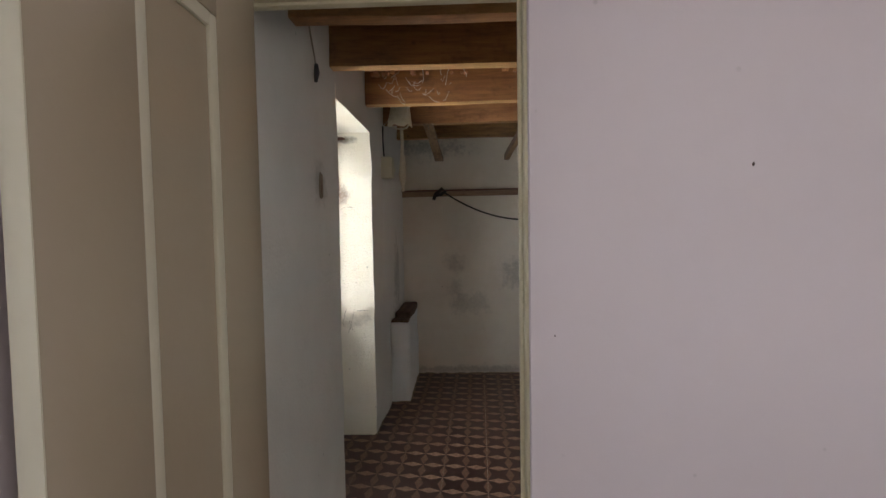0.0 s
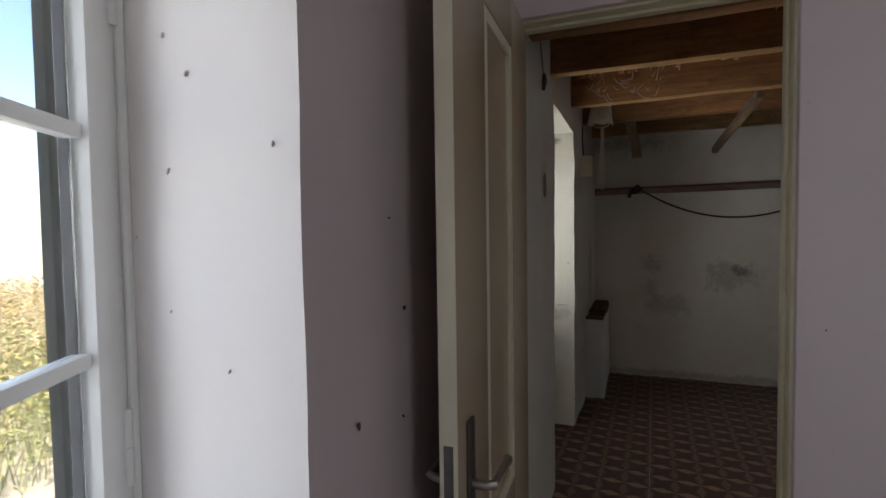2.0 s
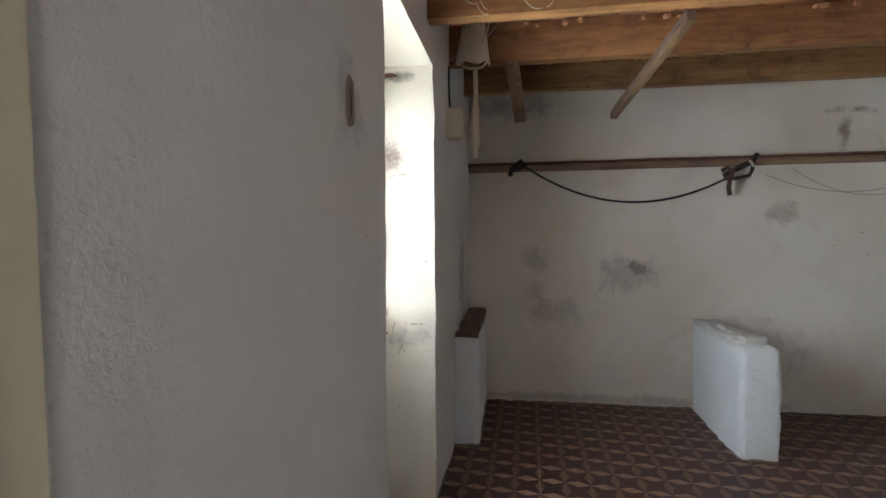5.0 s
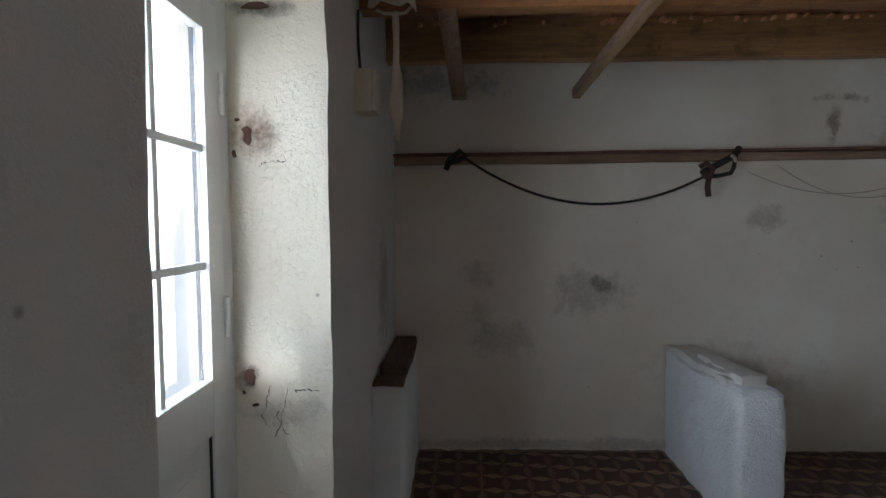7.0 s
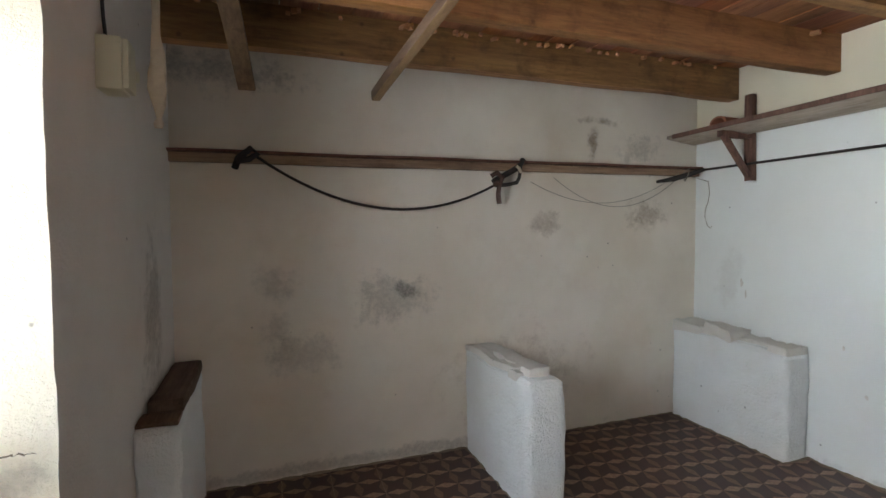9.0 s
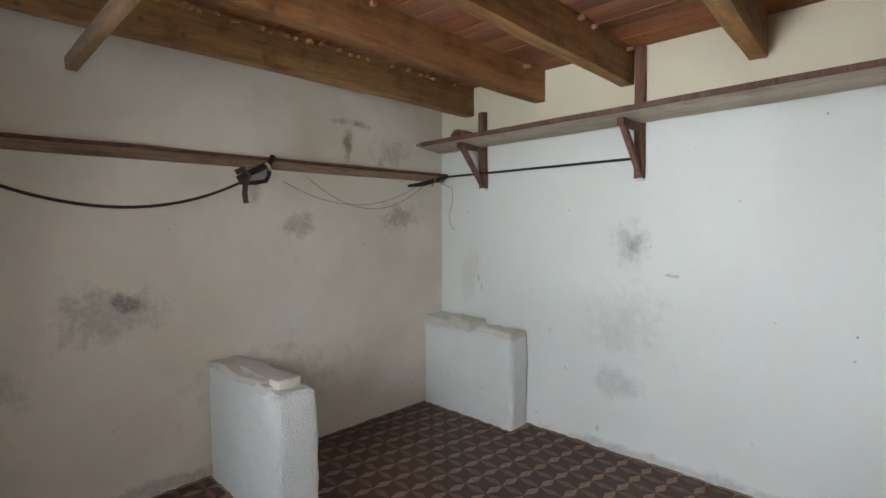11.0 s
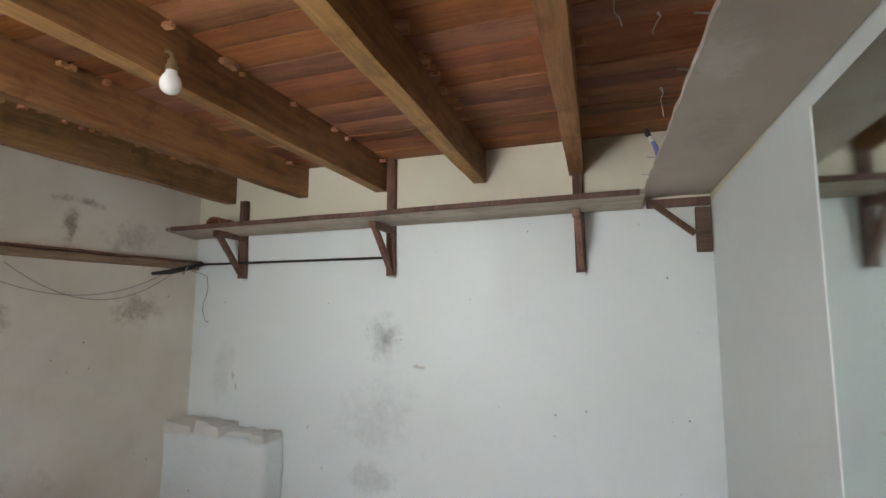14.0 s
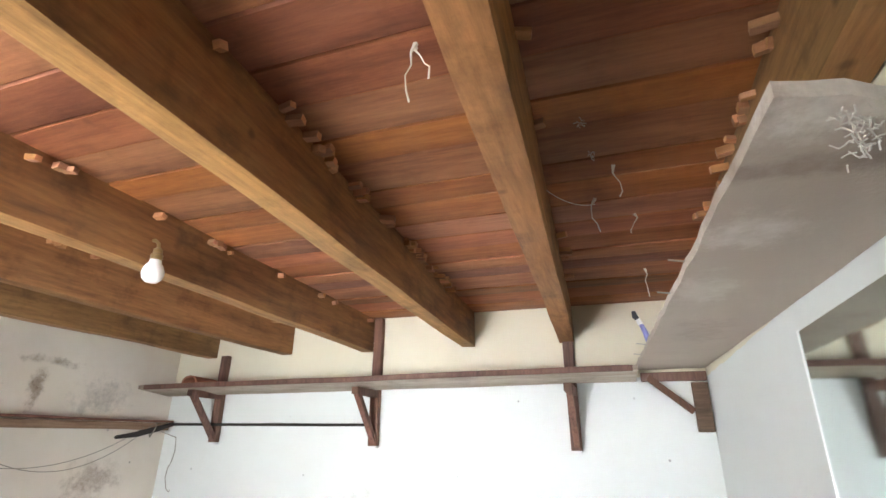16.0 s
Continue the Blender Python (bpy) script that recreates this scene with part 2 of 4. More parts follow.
M_PINK_REVEAL = plaster("pale_reveal_paint", (0.74, 0.70, 0.685), (0.66, 0.615, 0.60), rough=0.6, grain=0.12, specks=0.0)
M_PINK_CEIL = plaster("off_white_ceiling", (0.75, 0.72, 0.70), (0.66, 0.62, 0.58), grain=0.1)
M_GABLE = plaster("cream_top_band", (0.78, 0.72, 0.52), (0.66, 0.58, 0.40), tint=0.3)
M_PIER = plaster("whitewashed_masonry", (0.79, 0.82, 0.825), (0.64, 0.62, 0.57), grain=0.9, specks=0.7, lumps=0.12)
M_RUBBLE = plaster("bare_mortar", (0.62, 0.57, 0.48), (0.42, 0.36, 0.28), grain=1.0)
M_JOIST = timber("old_brown_joist", (0.145, 0.064, 0.022), (0.48, 0.238, 0.08), "X", stains=0.55, streak=9.0)
M_PLANK = timber("red_brown_plank", (0.18, 0.058, 0.024), (0.44, 0.175, 0.070), "Y", stains=0.3, streak=9.0, spread=0.6)
M_BRACE = timber("dull_brown_brace", (0.10, 0.058, 0.032), (0.32, 0.20, 0.115), "Y", stains=0.6, streak=7.0)
M_SHELF = timber("weathered_shelf_board", (0.26, 0.205, 0.155), (0.48, 0.415, 0.34), "Y", rough=0.85, streak=8.0)
M_SHELF_X = plaster("limewash_smeared_board", (0.52, 0.442, 0.37), (0.36, 0.29, 0.23), stains=(
    ((0.78, 1.70, 2.02), (0.09, 0.10, 0.3), 0.75, (0.72, 0.66, 0.60)), ((1.15, 1.72, 2.02), (0.16, 0.07, 0.3), 0.6, (0.70, 0.64, 0.58)), ((0.45, 1.68, 2.02), (0.06, 0.14, 0.3), 0.8, (0.76, 0.71, 0.64)),
    # first below: a dark stripe across the board near its west end
    ((0.57, 1.66, 2.02), (0.03, 0.20, 0.3), 0.6, (0.22, 0.16, 0.12)), ((1.7, 1.64, 2.03), (0.24, 0.10, 0.3), 0.4, (0.30, 0.235, 0.19))), rough=0.9, grain=0.6, specks=0.8, tint=0.7)
M_BRACKET = timber("dark_bracket_wood", (0.07, 0.03, 0.02), (0.24, 0.12, 0.075), "Z")
M_RAIL = timber("brown_wall_rail", (0.17, 0.09, 0.055), (0.42, 0.27, 0.165), "X")
M_PEG = timber("orange_wedge_wood", (0.34, 0.15, 0.06), (0.60, 0.30, 0.14), "Y", stains=0.1)
M_DOOR = paint("beige_gloss_paint", (0.47, 0.395, 0.29), (0.40, 0.32, 0.22), 0.20, 0.3, scale=2.0)
M_DOOR_EDGE = paint("cream_door_edge", (0.70, 0.66, 0.52), (0.52, 0.46, 0.33), 0.45, 0.3)
M_FRAME = paint("yellowed_cream_paint", (0.70, 0.64, 0.46), (0.50, 0.40, 0.22), 0.45, 0.45, scale=9.0)
M_PVC = paint("white_aluminium", (0.86, 0.87, 0.86), (0.66, 0.66, 0.62), 0.35, 0.2)
M_RUBBER = paint("black_gasket", (0.02, 0.02, 0.025), (0.05, 0.05, 0.05), 0.6, 0.2)
M_STEEL = paint("dull_steel", (0.45, 0.43, 0.40), (0.22, 0.19, 0.16), 0.35, 0.5, metal=1.0, scale=30.0)
M_DARKSTEEL = paint("dark_lock_steel", (0.16, 0.15, 0.15), (0.08, 0.07, 0.06), 0.4, 0.5, metal=0.8, scale=30.0)
M_BLACK = paint("black_rope", (0.025, 0.02, 0.018), (0.06, 0.045, 0.035), 0.75, 0.5, scale=40.0)
M_WIRE = paint("thin_grey_wire", (0.28, 0.25, 0.20), (0.15, 0.13, 0.10), 0.6, 0.4, scale=30.0)
M_CANVAS = paint("soiled_canvas", (0.58, 0.50, 0.38), (0.34, 0.27, 0.19), 0.9, 0.6, scale=14.0)
M_PLASTIC = paint("yellowed_plastic", (0.66, 0.63, 0.48), (0.52, 0.47, 0.33), 0.45, 0.3)
M_BULB = paint("opal_bulb", (0.85, 0.85, 0.83), (0.75, 0.74, 0.70), 0.2, 0.1)
M_BRASS = paint("tarnished_brass", (0.42, 0.32, 0.16), (0.20, 0.15, 0.09), 0.4, 0.5, metal=0.9, scale=40.0)
M_BLUE = paint("violet_blue_plastic", (0.22, 0.22, 0.50), (0.15, 0.15, 0.35), 0.4, 0.2)
M_WEB = paint("dusty_cobweb", (0.68, 0.65, 0.58), (0.55, 0.50, 0.43), 0.95, 0.4, scale=50.0)
M_CLAY = paint("red_clay", (0.34, 0.13, 0.07), (0.20, 0.08, 0.05), 0.8, 0.4, scale=20.0)

M_CAP = plaster("grey_mortar_cap", (0.68, 0.66, 0.62), (0.40, 0.36, 0.30), grain=1.0, specks=0.3)
M_OLDWOOD = timber("dark_old_wood", (0.06, 0.035, 0.022), (0.20, 0.12, 0.08), "Y", rough=0.9)
M_LEATHER = paint("cracked_brown_leather", (0.09, 0.045, 0.03), (0.03, 0.02, 0.015), 0.6, 0.6, scale=25.0)
M_CRUMB = plaster("crumbled_brown_plaster", (0.26, 0.21, 0.15), (0.14, 0.11, 0.08), grain=1.0)
M_RUSTY = plaster("rust_stained_hole", (0.16, 0.085, 0.06), (0.07, 0.035, 0.028), grain=1.0)
# near-black wood: the backlit shade of the outer frame is put into the colour
M_BACKLIT_POST = timber("backlit_post_wood", (0.015, 0.018, 0.015), (0.06, 0.062, 0.052), "Z", rough=0.9)
M_GROUND = plaster("dry_earth", (0.42, 0.36, 0.26), (0.30, 0.24, 0.15), grain=0.8, specks=0.0)
M_PAVE = plaster("pale_concrete", (0.50, 0.47, 0.43), (0.38, 0.35, 0.30), grain=0.5)
M_OUTER = plaster("pale_outer_render", (0.74, 0.70, 0.62), (0.58, 0.52, 0.42), grain=0.6)
M_RUBBLE_DARK = paint("dark_chip", (0.10, 0.07, 0.06), (0.05, 0.04, 0.035), 0.9, 0.4, scale=60.0)


def leaf_material(name, a, b2):
    m, n, l, b = shader(name, 0.7)
    g = n.new("ShaderNodeNewGeometry")
    col = ramp(n, l, g.outputs["Random Per Island"], [(0.0, a), (0.6, tuple((p + q) / 2 for p, q in zip(a, b2))), (1.0, b2)])
    l.new(col, b.inputs["Base Color"])
    return m


M_WEED = leaf_material("weed_leaf", (0.10, 0.13, 0.03), (0.32, 0.30, 0.09))
M_DRY = leaf_material("dry_leaf", (0.22, 0.15, 0.05), (0.48, 0.38, 0.16))

M_GLASS, gn, gl, gb = shader("window_glass", 0.02)
gb.inputs["Transmission Weight"].default_value, gb.inputs["IOR"].default_value = 1.0, 1.45
M_MIRROR, gn, gl, gb = shader("mirror_silver", 0.06, 1.0)
gb.inputs["Base Color"].default_value = (0.64, 0.71, 0.69, 1)


PITCH, TILE_AT = (0.129, 0.143), (-0.454, 3.372)   # the rows run a little askew to the walls


def tile_material():
    """Cement tile: four pointed petals meet at each crossing, pale along x and tan along y, on dark red-brown."""
    m, n, l, b = shader("star_patterned_tile", 0.45)
    g = n.new("ShaderNodeNewGeometry")
    sx = n.new("ShaderNodeSeparateXYZ")
    l.new(g.outputs["Position"], sx.inputs[0])
    masks = []
    dx, dy = value(n, l, "ADD", sx.outputs[0], -TILE_AT[0]), value(n, l, "ADD", sx.outputs[1], -TILE_AT[1])
    u = value(n, l, "ADD", dx, value(n, l, "MULTIPLY", dy, -0.03))
    w = value(n, l, "ADD", dy, value(n, l, "MULTIPLY", dx, 0.10))
    fx = value(n, l, "FRACT", value(n, l, "ADD", value(n, l, "DIVIDE", u, PITCH[0]), 40.0))
    fy = value(n, l, "FRACT", value(n, l, "ADD", value(n, l, "DIVIDE", w, PITCH[1]), 40.0))
    for a, c in ((fx, fy), (fy, fx)):
        half = value(n, l, "MULTIPLY", value(n, l, "SUBTRACT", 0.5, value(n, l, "ABSOLUTE", value(n, l, "SUBTRACT", a, 0.5))), 0.38)
        off = value(n, l, "SUBTRACT", 0.5, value(n, l, "ABSOLUTE", value(n, l, "SUBTRACT", c, 0.5)))
        d = n.new("ShaderNodeMapRange")
        d.inputs["From Min"].default_value, d.inputs["From Max"].default_value = 0.012, -0.012
        l.new(value(n, l, "SUBTRACT", off, half), d.inputs["Value"])
        masks.append(d.outputs[0])
    v = coords(n, l)
    wear = noise_tex(n, l, v, 4.0, 6.0, 0.65)
    fine = noise_tex(n, l, v, 45.0, 4.0)
    base = ramp(n, l, wear, [(0.3, (0.032, 0.013, 0.009)), (0.7, (0.070, 0.030, 0.022))])
    pale = ramp(n, l, fine, [(0.3, (0.20, 0.115, 0.074)), (0.7, (0.35, 0.23, 0.16))])
    tan = ramp(n, l, fine, [(0.3, (0.12, 0.062, 0.038)), (0.7, (0.195, 0.108, 0.068))])
    col = mix(n, l, masks[1], base, tan)
    col = mix(n, l, masks[0], col, pale)
    col = mix(n, l, value(n, l, "MULTIPLY", ramp(n, l, wear, [(0.5, (0, 0, 0)), (0.75, (1, 1, 1))]), 0.45), col, (0.12, 0.08, 0.06))
    l.new(col, b.inputs["Base Color"])
    l.new(value(n, l, "ADD", value(n, l, "MULTIPLY", wear, 0.4), 0.25), b.inputs["Roughness"])
    bump(n, l, b, fine, 0.1, 0.003)
    return m


M_TILE = tile_material()


# ---- mesh helpers ----
def add_box(bm, lo, hi, bevel=0.0, cuts=0):
    lo, hi = Vector(lo), Vector(hi)
    r = bmesh.ops.create_cube(bm, size=1.0, matrix=Matrix.Translation((lo + hi) / 2) @ Matrix.Diagonal((*(hi - lo), 1)))
    if bevel:
        edges = list({e for q in r["verts"] for e in q.link_edges})
        bmesh.ops.bevel(bm, geom=edges, offset=bevel, segments=2, profile=0.6, affect="EDGES")
    return bm


def add_beam(bm, a, b, w, h, bevel=0.004, turn=0.0, steps=1, wobble=0.0, seed=0):
    """A squared timber from a to b, w across and h high, its axis in the middle."""
    a, b = Vector(a), Vector(b)
    d = b - a
    q = d.to_track_quat("X", "Z").to_matrix().to_4x4()
    part_bm = bmesh.new()
    bmesh.ops.create_cube(part_bm, size=1.0, matrix=Matrix.Diagonal((d.length, w, h, 1)))
    if bevel:
        bmesh.ops.bevel(part_bm, geom=list(part_bm.edges), offset=bevel, segments=2, profile=0.6, affect="EDGES")
    if steps > 1:
        for k in range(1, steps):
            x = d.length * (k / steps - 0.5)
            bmesh.ops.bisect_plane(part_bm, geom=list(part_bm.verts) + list(part_bm.edges) + list(part_bm.faces), plane_co=(x, 0, 0), plane_no=(1, 0, 0))
    if wobble:
        for v in part_bm.verts:
            s = noise.noise_vector(Vector((v.co.x * 2.3 + seed * 7.1, v.co.y * 3, v.co.z * 3 + seed)))
            v.co.y += s.y * wobble
            v.co.z += s.z * wobble
    m = Matrix.Translation((a + b) / 2) @ q @ pose(0, 0, 0, turn, 0, 0)
    bmesh.ops.transform(part_bm, matrix=m, verts=list(part_bm.verts))
    me = bpy.data.meshes.new("tmp")
    part_bm.to_mesh(me)
    part_bm.free()
    bm.from_mesh(me)
    bpy.data.meshes.remove(me)
    return bm


def add_tube(bm, points, radius, sides=8, radii=None):
    pts = [Vector(p) for p in points]
    rings = []
    for i, p in enumerate(pts):
        t = (pts[min(i + 1, len(pts) - 1)] - pts[max(i - 1, 0)]).normalized()
        u = t.orthogonal().normalized() if i == 0 else (rings_u - t * rings_u.dot(t)).normalized()
        rings_u = u
        w = t.cross(u)
        r = radii[i] if radii else radius
        rings.append([bm.verts.new(p + (u * math.cos(2 * math.pi * k / sides) + w * math.sin(2 * math.pi * k / sides)) * r) for k in range(sides)])
    for a, b in zip(rings, rings[1:]):
        for k in range(sides):
            bm.faces.new((a[k], a[(k + 1) % sides], b[(k + 1) % sides], b[k]))
    bm.faces.new(rings[0][::-1])
    bm.faces.new(rings[-1])
    return bm


def add_lathe(bm, centre, profile, sides=20):
    """A turned shape round the vertical: rows of (radius, height above centre)."""
    c = Vector(centre)
    rings = [[bm.verts.new(c + Vector((r * math.cos(2 * math.pi * k / sides), r * math.sin(2 * math.pi * k / sides), z))) for k in range(sides)] for r, z in profile]
    for a, b in zip(rings, rings[1:]):
        for k in range(sides):
            bm.faces.new((a[k], a[(k + 1) % sides], b[(k + 1) % sides], b[k]))
    bm.faces.new(rings[0][::-1])
    bm.faces.new(rings[-1])
    return bm


def rough_box(bm, lo, hi, step, amount, seed=0, rounding=0.0, keep=()):
    """A box cut into small faces whose skin is uneven, as hand-laid plaster is. keep: axes ('-x', '+z') whose outer face stays true."""
    lo, hi = Vector(lo), Vector(hi)
    size = hi - lo
    cnt = [max(1, round(size[i] / step)) for i in range(3)]
    index = {}

    def vert(i, j, k):
        key = (i, j, k)
        if key not in index:
            p = Vector((lo.x + size.x * i / cnt[0], lo.y + size.y * j / cnt[1], lo.z + size.z * k / cnt[2]))
            s = noise.noise_vector(p * 4.0 + Vector((seed, seed * 2, 0))) * amount + noise.noise_vector(p * 15.0 + Vector((seed, 0, 3))) * amount * 0.45
            for ax, letter in enumerate("xyz"):
                c = key[ax]
                if (c == 0 and "-" + letter in keep) or (c == cnt[ax] and "+" + letter in keep):
                    s[ax] = 0
            if rounding:
                hits = [ax for ax in range(3) if key[ax] in (0, cnt[ax]) and not (("-" if key[ax] == 0 else "+") + "xyz"[ax]) in keep]
                if len(hits) > 1:
                    for ax in hits:
                        s[ax] += rounding if key[ax] == 0 else -rounding
            index[key] = bm.verts.new(p + s)
        return index[key]

    for ax in range(3):
        u, w = (ax + 1) % 3, (ax + 2) % 3
        for side in (0, cnt[ax]):
            for a in range(cnt[u]):
                for c in range(cnt[w]):
                    quad = []
                    for da, dc in ((0, 0), (1, 0), (1, 1), (0, 1)):
                        key = [0, 0, 0]
                        key[ax], key[u], key[w] = side, a + da, c + dc
                        quad.append(vert(*key))
                    bm.faces.new(quad if side else quad[::-1])
    return bm


def finish(name, bm, material, smooth=True, angle=35):
    bmesh.ops.recalc_face_normals(bm, faces=list(bm.faces))
    me = bpy.data.meshes.new(name)
    bm.to_mesh(me)
    bm.free()
    for m in (material if isinstance(material, (list, tuple)) else [material]):
        me.materials.append(m)
    if smooth:
        me.polygons.foreach_set("use_smooth", [True] * len(me.polygons))
        me.set_sharp_from_angle(angle=radians(angle))
    return me


def thing(name, label, category, base=(0, 0, 0), group="", kind=""):
    e = new(name)
    e.location = base
    e.empty_display_size = 0.05
    return tagged(e, label, category, group, kind)


def part(name, bm, material, parent=None, label="", smooth=True):
    ob = new(name, finish(name, bm, material, smooth))
    if parent is not None:
        ob.parent = parent
        top = parent
        off = Vector(parent.location)
        while top.parent:
            top = top.parent
            off += Vector(top.location)
        ob.matrix_parent_inverse = Matrix.Translation(-off)
    return tagged(ob, label)


def structure(name, bm, material, label, category="wall", smooth=True):
    ob = new(name, finish(name, bm, material, smooth))
    return tagged(ob, label, category, kind="structure")


# ---- plan ----
XW, XE, YS, YN = -0.69, 2.80, 1.49, 4.92      # inner faces of the whitewashed room
YP = 1.41                                     # pink face of the thin partition
XO = -1.14                                    # outer face of the thick west wall
JOIST_Z, JOIST_H, JOIST_W = 2.235, 0.20, 0.08
PLANK_Z = JOIST_Z + JOIST_H
DY0, DY1, DZ = 2.60, 3.50, 2.075              # garden door opening
WY0, WY1, WZ0, WZ1 = -0.40, 0.467, 0.80, 2.12  # casement window opening
GX0, GX1, GZ = -0.645, 0.088, 2.035           # doorway between the rooms
TOP = 2.62

# north and east walls
bm = bmesh.new()
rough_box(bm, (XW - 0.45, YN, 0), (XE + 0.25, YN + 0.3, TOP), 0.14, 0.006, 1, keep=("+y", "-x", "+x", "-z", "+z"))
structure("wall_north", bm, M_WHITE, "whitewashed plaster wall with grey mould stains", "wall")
bm = bmesh.new()
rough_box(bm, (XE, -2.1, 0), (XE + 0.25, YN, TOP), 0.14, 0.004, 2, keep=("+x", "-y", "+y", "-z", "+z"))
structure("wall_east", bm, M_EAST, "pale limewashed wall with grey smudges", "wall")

# thick west wall, with the garden door and the window cut through
bm = bmesh.new()
for lo, hi, sd in (((XO, DY1, 0), (XW, YN, TOP), 3), ((XO, YP + 0.04, 0), (XW, DY0, TOP), 4), ((XO, DY0, DZ), (XW, DY1, TOP), 5)):
    rough_box(bm, lo, hi, 0.05, 0.006, sd, keep=("-x", "-z", "+z") + (() if sd == 3 else ("-y",) if sd == 4 else ("-y", "+y")))
for v in bm.verts:
    if v.co.x > XW - 0.1 and v.co.y > DY1:
        v.co.x += 0.036 * (v.co.y - DY1) / (YN - DY1)
wall_w = structure("wall_west", bm, [M_WEST, M_REVEAL], "rough grey-white plaster wall with a deep door opening", "wall")
for p in wall_w.data.polygons:
    c = p.center
    if abs(p.normal.x) < 0.6 and XO < c.x < XW and DY0 - 0.03 < c.y < DY1 + 0.03:
        p.material_index = 1
bm = bmesh.new()
for lo, hi in (((XO, WY1, 0), (XW, YP + 0.04, TOP)), ((XO, -2.1, 0), (XW, WY0, TOP)), ((XO, WY0, 0), (XW, WY1, WZ0)), ((XO, WY0, WZ1), (XW, WY1, TOP))):
    rough_box(bm, lo, hi, 0.08, 0.003, 6, rounding=0.004, keep=("-x", "-z", "+z"))
pink_w = structure("wall_pink_west", bm, [M_PINK, M_PINK_REVEAL], "dusty pink painted wall with a deep off-white window reveal", "wall")
for p in pink_w.data.polygons:
    c = p.center
    if abs(p.normal.x) < 0.6 and XO < c.x < XW and WY0 - 0.03 < c.y < WY1 + 0.03:
        p.material_index = 1

# thin partition with the doorway: pink one side, white the other
bm = bmesh.new()
for lo, hi in (((XW, YP, 0), (GX0 - 0.008, YS, TOP)), ((GX1 + 0.008, YP, 0), (XE, YS, TOP)), ((GX0 - 0.008, YP, GZ + 0.008), (GX1 + 0.008, YS, TOP))):
    add_box(bm, lo, hi, 0.004)
part_wall = structure("wall_partition", bm, [M_PINK, M_EAST], "thin partition wall, pink on one side and white on the other", "wall", smooth=False)
for p in part_wall.data.polygons:
    if p.normal.y > 0.5:
        p.material_index = 1
bm = bmesh.new()
add_box(bm, (XO, -2.3, 0), (XE + 0.25, -2.1, TOP))
structure("wall_south", bm, M_PINK, "dusty pink painted end wall", "wall")
bm = bmesh.new()
add_box(bm, (XW, -2.1, 2.50), (XE, YP, 2.62))
structure("ceiling_pink_room", bm, M_PINK_CEIL, "plain off-white ceiling of the pink room", "ceiling")

# floor slab and tiles
bm = bmesh.new()
add_box(bm, (XO, -2.1, -0.20), (XE, YN, -0.012))
structure("floor", bm, M_RUBBLE, "dark mortar bed under the patterned tiles", "floor")

# ceiling of planks above the joists
bm = bmesh.new()
x = XW - 0.3
random.seed(5)
while x < XE:
    w = random.uniform(0.10, 0.19)
    ends = [YS] + [y for y in (2.08, 2.64, 3.39, 4.01, 4.64) if random.random() < 0.28] + [YN + 0.1]
    for ya, yb in zip(ends, ends[1:]):
        j = random.uniform(-0.004, 0.004)
        add_box(bm, (x + random.uniform(0, 0.004), ya, PLANK_Z + j), (x + w - random.uniform(0.002, 0.006), yb - 0.002, PLANK_Z + 0.025 + j), 0.003)
    x += w
add_box(bm, (XO, -2.1, PLANK_Z + 0.17), (XE + 0.2, YN + 0.2, PLANK_Z + 0.22))
structure("ceiling", bm, M_PLANK, "red-brown plank ceiling over heavy joists", "ceiling")

# ---- joists, with the wooden wedges driven in above them ----
random.seed(8)
JOISTS = (  # south edge at the west and east wall, underside there, wedges: (side, count, from x, to x)
    (1.492, 1.495, 2.225, 2.235, (1, 30, 0.40, 1.7)),
    (1.95, 2.12, 2.17, 2.235, (-1, 7, 0.3, 2.6)),
    (2.50, 2.69, 2.17, 2.235, (-1, 38, 0.15, 2.2)),
    (3.34, 3.355, 2.225, 2.235, (-1, 30, -0.62, 2.75)),
    (3.985, 3.96, 2.225, 2.235, (-1, 12, -0.5, 2.7)),
    (4.62, 4.58, 2.225, 2.235, (-1, 44, -0.5, 2.6)),
)
for i, (yw, ye, zw, ze, (side, count, xa, xb)) in enumerate(JOISTS):
    h = JOIST_W / 2
    j = thing("ceiling_joist", "heavy brown sawn timber joist under the plank ceiling", "joist", (1.0, (yw + ye) / 2 + h, JOIST_Z), "ceiling joists")
    bm = bmesh.new()
    add_beam(bm, (XW - 0.1, yw + h, (zw + PLANK_Z) / 2), (XE + 0.0, ye + h, (ze + PLANK_Z) / 2), JOIST_W, JOIST_H + 0.01, 0.006, steps=30, wobble=0.007, seed=i)
    part("timber", bm, M_JOIST, j)
    for k in range(count):
        x = xa + (xb - xa) * random.random() ** (2.2 if i == 3 else 1.0)
        y = yw + (ye - yw) * (x - XW) / (XE - XW) + h
        r = random.uniform(0.008, 0.013)
        out = random.uniform(0.012, 0.045)
        z = PLANK_Z - random.uniform(0.014, 0.03)
        bm = bmesh.new()
        add_beam(bm, (x, y, z), (x + random.uniform(-0.02, 0.02), y + side * (h + out), z + random.uniform(-0.012, 0.004)), r * 2, r * 1.7, 0.002, turn=random.uniform(-25, 25))
        part("wedge", bm, M_PEG, j)


